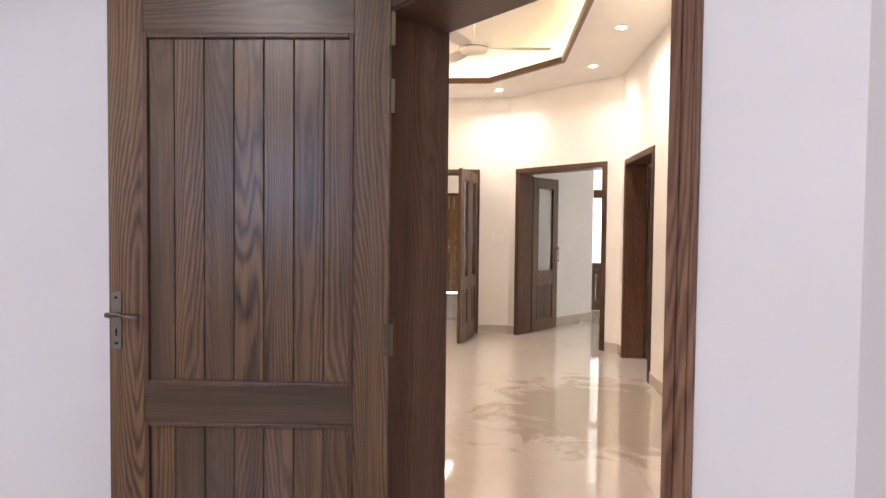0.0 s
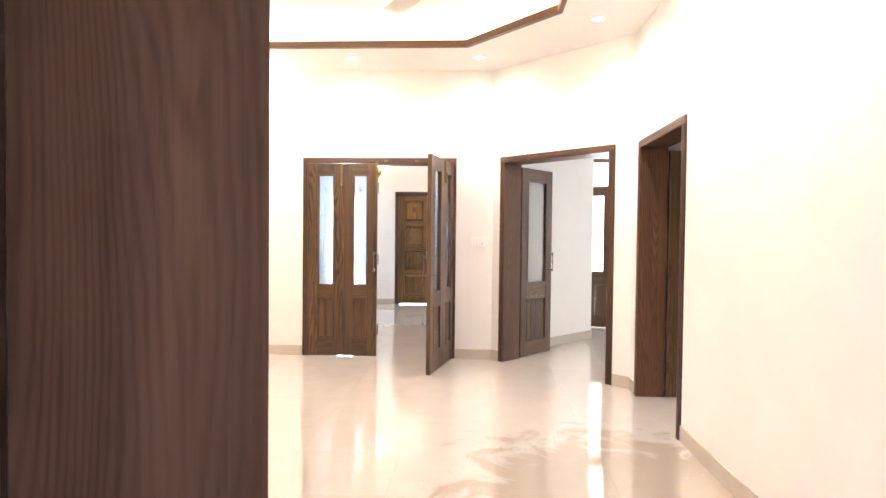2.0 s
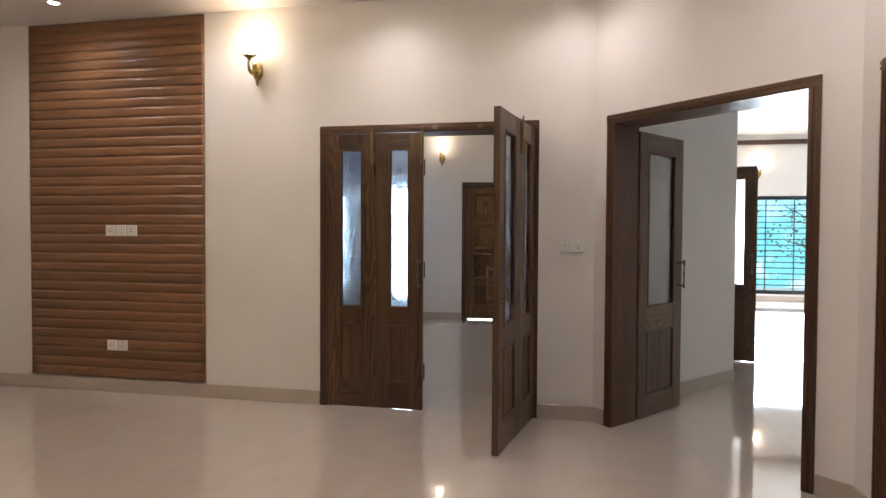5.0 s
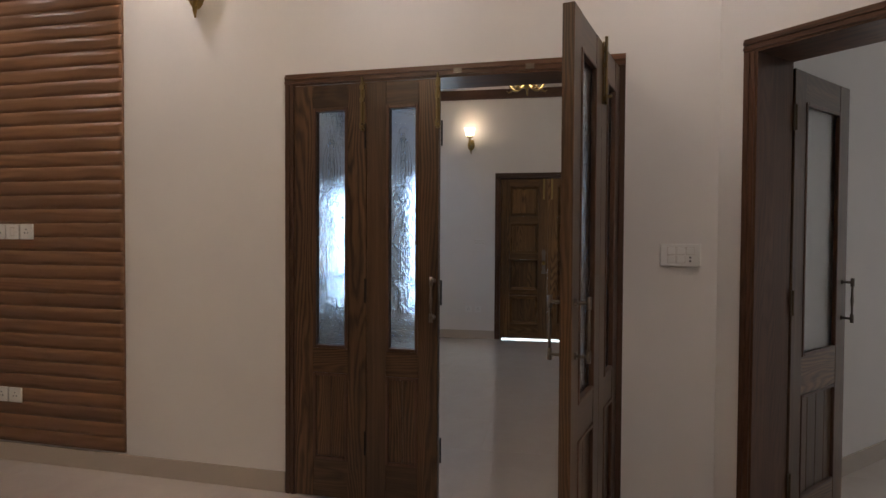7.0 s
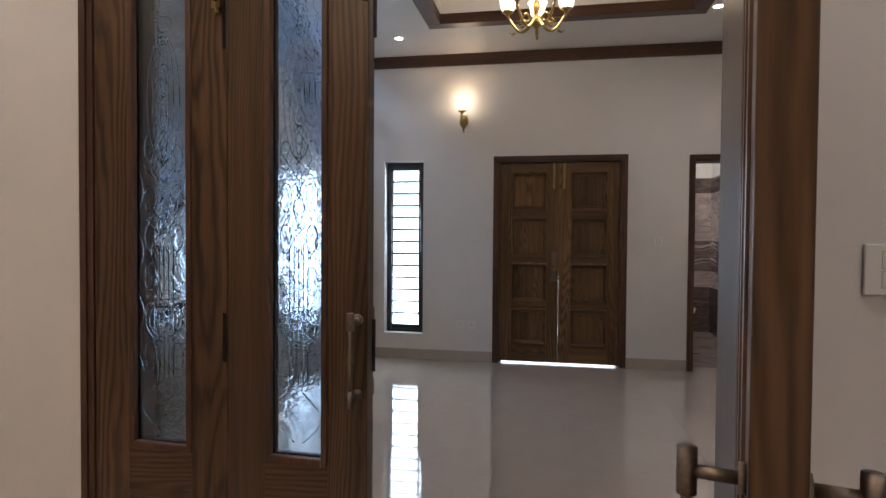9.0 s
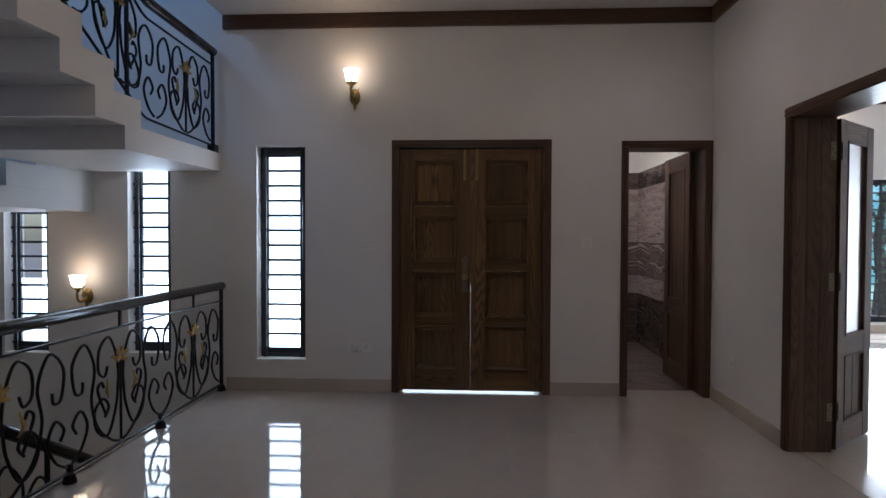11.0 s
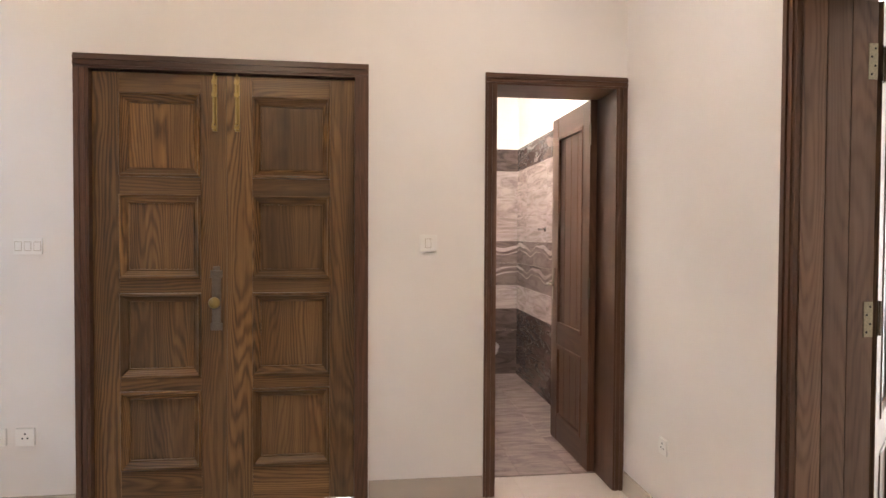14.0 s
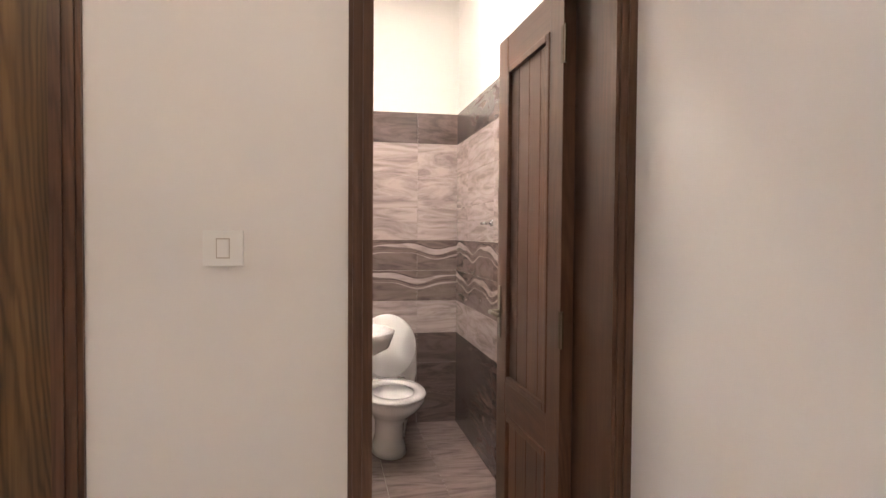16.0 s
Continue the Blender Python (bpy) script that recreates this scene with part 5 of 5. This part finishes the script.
tube(bm, [(0, y, down_z(y)) for y in (8.6, 9.6, 10.6, 11.6, 12.3)], 0.034, 12)
part("handrail", bm, HAND, down, "dark polished wooden handrail", True)
for y in (9.3, 10.1, 10.9, 11.7):
    part("post", boxes((-0.01, 0.01, y - 0.01, y + 0.01, down_z(y) - 0.86, down_z(y) - 0.02)), IRON, down)
for k in range(3):
    rail_panel(down, 9.0 + 1.0 * k, 0.98, 0.66, lambda y: down_z(y) - 0.80)

first = thing("stair_railing", pose(-3.26, 0, 0), "black wrought iron railing of the lower flight", "railing")


def first_z(y):
    return 2.43 - (11.85 - y) * 0.605


bm = bmesh.new()
tube(bm, [(0, y, first_z(y)) for y in (11.85, 10.9, 9.9, 9.0)], 0.034, 12)
part("handrail", bm, HAND, first, "dark polished wooden handrail", True)
for k in range(3):
    rail_panel(first, 11.78 - 0.9 * (k + 1), 0.88, 0.66, lambda y: first_z(y) - 0.80)

# ---- bathroom ----
PORCELAIN, nt_, b_ = mat("white_porcelain")
b_.inputs["Base Color"].default_value = (0.80, 0.79, 0.78, 1)
b_.inputs["Roughness"].default_value = 0.08
b_.inputs["Coat Weight"].default_value = 0.4


def oval(bm, rings, n=28):
    """Ovals (centre x, centre y, z, half width, half depth) skinned into one body."""
    loops = []
    for cx, cy, z, a, b in rings:
        loops.append([bm.verts.new((cx + a * math.cos(2 * math.pi * k / n), cy + b * math.sin(2 * math.pi * k / n), z)) for k in range(n)])
    for p, q in zip(loops, loops[1:]):
        for k in range(n):
            bm.faces.new((p[k], p[(k + 1) % n], q[(k + 1) % n], q[k]))
    bm.faces.new(loops[0][::-1])
    bm.faces.new(loops[-1])


wc = thing("toilet", pose(1.615, 14.63, 0), "white porcelain one-piece toilet with its lid up", "toilet")
bm = bmesh.new()
oval(bm, [(0, 0.22, 0.0, 0.108, 0.20), (0, 0.22, 0.03, 0.100, 0.19), (0, 0.21, 0.09, 0.085, 0.165), (0, 0.19, 0.19, 0.088, 0.18), (0, 0.12, 0.26, 0.120, 0.21), (0, 0.04, 0.32, 0.158, 0.25), (0, 0.0, 0.37, 0.178, 0.27), (0, 0.0, 0.392, 0.178, 0.27), (0, 0.0, 0.393, 0.13, 0.20), (0, 0.02, 0.33, 0.11, 0.17), (0, 0.04, 0.24, 0.06, 0.10)])
part("bowl", bm, PORCELAIN, wc, smooth=True)
bm = bmesh.new()
oval(bm, [(0, 0.40, 0.0, 0.12, 0.14), (0, 0.40, 0.30, 0.17, 0.17), (0, 0.43, 0.42, 0.20, 0.145), (0, 0.45, 0.56, 0.195, 0.125), (0, 0.46, 0.64, 0.17, 0.11), (0, 0.465, 0.68, 0.12, 0.09)])
part("tank", bm, PORCELAIN, wc, smooth=True)
bm = bmesh.new()
n = 32
ring = [[bm.verts.new((a * math.cos(2 * math.pi * k / n), 0.0 + b * math.sin(2 * math.pi * k / n), z)) for k in range(n)] for a, b, z in ((0.184, 0.275, 0.394), (0.188, 0.280, 0.404), (0.180, 0.270, 0.414), (0.125, 0.195, 0.414), (0.115, 0.185, 0.405), (0.122, 0.19, 0.395))]
for p, q in zip(ring, ring[1:] + ring[:1]):
    for k in range(n):
        bm.faces.new((p[k], p[(k + 1) % n], q[(k + 1) % n], q[k]))
part("seat", bm, PORCELAIN, wc, "white oval toilet seat", True)
bm = bmesh.new()
loops = []
for yy, sc in ((0.0, 0.96), (0.010, 1.0), (0.020, 0.97)):
    loops.append([bm.verts.new((0.18 * sc * math.cos(2 * math.pi * k / n), 0.265 + yy + 0.10 * (0.5 + 0.5 * math.sin(2 * math.pi * k / n)), 0.605 + 0.19 * sc * math.sin(2 * math.pi * k / n))) for k in range(n)])
for p, q in zip(loops, loops[1:]):
    for k in range(n):
        bm.faces.new((p[k], p[(k + 1) % n], q[(k + 1) % n], q[k]))
bm.faces.new(loops[0][::-1])
bm.faces.new(loops[-1])
part("lid", bm, PORCELAIN, wc, "raised oval lid", True)
for s in (-1, 1):
    bm = bmesh.new()
    cylinder(bm, (s * 0.08 - 0.02, 0.262, 0.415), (s * 0.08 + 0.02, 0.262, 0.415), 0.012, n=12)
    part("hinge", bm, CHROME, wc, "chrome seat hinge")

basin = thing("wash_basin", pose(1.25, 13.92, 0), "white porcelain wash basin fixed to the bathroom wall", "basin")
bm = bmesh.new()
oval(bm, [(-0.10, 0, 0.70, 0.10, 0.09), (-0.05, 0, 0.74, 0.20, 0.17), (0.0, 0, 0.80, 0.27, 0.22), (0.0, 0, 0.868, 0.295, 0.245), (0.0, 0, 0.875, 0.285, 0.235), (0.01, 0, 0.85, 0.25, 0.20), (0.0, 0, 0.77, 0.14, 0.11)])
part("bowl", bm, PORCELAIN, basin, smooth=True)
bm = bmesh.new()
lathe(bm, [(0.10, 0.0), (0.085, 0.1), (0.07, 0.4), (0.09, 0.71)], 18, (-0.12, 0, 0))
part("pedestal", bm, PORCELAIN, basin, smooth=True)
hook = thing("robe_hook", pose(2.122, 14.38, 1.36), "small chrome hook on the tiled bathroom wall", "hook")
bm = bmesh.new()
cylinder(bm, (0, 0, 0), (-0.01, 0, 0), 0.018, n=14)
cylinder(bm, (-0.01, 0, 0), (-0.05, 0, 0), 0.007, n=10)
cylinder(bm, (-0.05, -0.04, 0.0), (-0.05, 0.04, 0.0), 0.007, n=10)
part("peg", bm, CHROME, hook, smooth=True)

# ---- tiles ----
BT_DARK = veined("dark_brown_stone_tile", (0.155, 0.115, 0.105), (0.075, 0.055, 0.050), 5.0, 0.22, (0.5, 0.5, 2.2))
BT_LIGHT = veined("pale_taupe_stone_tile", (0.53, 0.445, 0.42), (0.31, 0.25, 0.235), 4.5, 0.22, (0.5, 0.5, 2.6))
BT_BAND = veined("taupe_band_tile", (0.24, 0.185, 0.17), (0.13, 0.10, 0.09), 5.0, 0.22, (0.5, 0.5, 2.2))
BT_FLOOR = veined("brown_grey_floor_tile", (0.30, 0.235, 0.215), (0.17, 0.13, 0.12), 4.0, 0.25, (0.6, 2.4, 1))
ROWS = [(0.0, 0.207, BT_DARK), (0.207, 0.414, BT_DARK), (0.414, 0.621, BT_DARK), (0.621, 0.841, BT_LIGHT), (0.841, 1.05, BT_BAND), (1.05, 1.258, BT_BAND), (1.258, 1.476, BT_LIGHT), (1.476, 1.692, BT_LIGHT), (1.692, 1.912, BT_LIGHT), (1.912, 2.12, BT_DARK)]


def tiled(name, m, length, start, label):
    t = thing(name, m, label, "tiles", kind="structure")
    part("grout", boxes((0, length, -0.004, -0.0006, 0, 2.12)), GROUT, t)
    cuts = [0.0]
    x = start
    while x < length - 0.02:
        cuts.append(x)
        x += 0.60
    cuts.append(length)
    for lo, hi, material in ROWS:
        for a, b in zip(cuts, cuts[1:]):
            part("tile", boxes((a + 0.001, b - 0.001, -0.011, -0.003, lo + 0.001, hi - 0.001), bevel=0.001), material, t)
    for zc, ph in ((1.185, 0.0), (0.985, 1.4)):
        for dz, thick, material in ((0.018, 0.017, BT_LIGHT), (-0.030, 0.006, BT_LIGHT), (0.041, 0.003, BT_DARK), (-0.008, 0.003, BT_DARK)):
            bm = bmesh.new()
            prev = None
            n = int(length / 0.02)
            for i in range(n + 1):
                x = length * i / n
                z = zc + dz + 0.022 * math.sin(x * 10.5 + ph) + 0.007 * math.sin(x * 23 + ph * 2)
                th = thick * (0.65 + 0.5 * math.sin(x * 7.3 + ph + dz * 40))
                row = [bm.verts.new(c) for c in ((x, -0.0111, z - th), (x, -0.0118, z - th), (x, -0.0118, z + th), (x, -0.0111, z + th))]
                if prev:
                    for j in range(3):
                        bm.faces.new((prev[j], row[j], row[j + 1], prev[j + 1]))
                prev = row
            part("wave_inlay", bm, material, t, "wavy inlaid stripe")


tiled("wall_tiles_1", along((0.95, 15.31), (2.1, 15.31)), 1.185, 0.30, "taupe and brown bathroom wall tiles with wavy stripes")
tiled("wall_tiles_2", along((2.135, 15.297), (2.135, 13.0)), 2.35, 0.33, "taupe and brown bathroom wall tiles with wavy stripes")
bath_floor = solid("floor_bathroom", boxes((0.95, 2.135, 12.9, 15.31, -0.2, -0.005)), GROUT, "brown grey wood-look bathroom floor tiles", "floor", "structure")
bt_mesh = mesh_of("tile", boxes((0.001, 0.299, 0.001, 0.299, -0.005, 0.0), bevel=0.001), BT_FLOOR)
for i in range(4):
    for j in range(8):
        ob = new("tile", bt_mesh)
        ob.parent = bath_floor
        ob.location = (0.95 + 0.3 * i, 12.93 + 0.3 * j, 0)

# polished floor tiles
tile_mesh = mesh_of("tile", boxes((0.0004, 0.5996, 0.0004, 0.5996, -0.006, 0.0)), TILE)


def lay(parent, x0, y0, nx, ny, skip):
    for i in range(nx):
        for j in range(ny):
            x, y = x0 + 0.6 * i, y0 + 0.6 * j
            if skip(x + 0.3, y + 0.3):
                continue
            ob = new("tile", tile_mesh)
            ob.parent = parent
            ob.location = (x, y, -0.0008 if parent is floor_foyer else 0)


lay(floor, -4.30, 2.12, 11, 10, lambda x, y: False)
lay(floor, -0.10, 0.32, 4, 3, lambda x, y: x + y < 2.0)
lay(floor_foyer, -2.095, 8.72, 7, 7, lambda x, y: False)
lay(floor_drawing, 2.3005, 3.98, 8, 22, lambda x, y: False)
cut_tile = mesh_of("tile", boxes((0.0004, 0.1942, 0.0004, 0.5996, -0.006, 0.0)), TILE)
for j in range(3):
    ob = new("tile", cut_tile)
    ob.parent = floor_foyer
    ob.location = (2.106, 8.12 + 0.6 * j, -0.0012)
solid("threshold", boxes((2.106, 2.304, 10.25, 11.5, -0.005, 0.002)), SKIRT, "beige stone threshold in the drawing room doorway", "threshold", "structure")
lay(floor_bedroom, -2.50, -3.28, 7, 6, lambda x, y: False)
lay(floor_bedroom, -2.50, 0.32, 4, 3, lambda x, y: False)
# wedge-shaped tiles where the foyer floor meets the lounge
wedge = solid("floor_passage", boxes((-1.86, 2.30, 8.142, 8.60, -0.2, -0.008)), GROUT, FLOOR_LABEL, "floor", "structure")
for i in range(7):
    far = [(TURN @ Vector((-2.095 + 0.6 * (i + k), 8.7195, 0))).xy for k in (0, 1)]
    near = [(p.x + (0.034 if i + k == 0 else 0.0), 8.1205) for k, p in enumerate(far)]
    bm = bmesh.new()
    prism(bm, [tuple(near[0]), tuple(near[1]), tuple(far[1]), tuple(far[0])], -0.006, -0.001)
    part("tile", bm, TILE, wedge)

# set the foyer, its stairwell and the bathroom at their angle to the lounge
STAY = ("drawing", "wall_drawing", "backdrop", "light_block", "wall_foyer_corner", "glazed_door_leaf", "wall_north_lounge", "door_frame_1", "folding", "floor_passage", "floor_drawing", "ceiling_drawing", "window_daylight", "upper_daylight", "tree", "window_4")
for ob in [o for o in scene.objects if o.parent is None and o.type != "CAMERA"]:
    corners = [o.matrix_world @ Vector(c) for o in ([ob] if ob.type == "MESH" else []) for c in o.bound_box]
    mid = sum(corners, Vector()) / len(corners) if corners else ob.matrix_world.translation
    if ob.name.startswith(STAY) or ob.name.startswith("sun"):
        continue
    stairs = ob.name.startswith(("staircase", "stair_railing"))
    corner_board = ob.name.startswith("baseboard") and abs(ob.matrix_world.to_euler().z) > 1.8
    if (stairs or mid.y > 8.05) and mid.x < 2.5 and not corner_board:
        ob.matrix_world = TURN @ ob.matrix_world
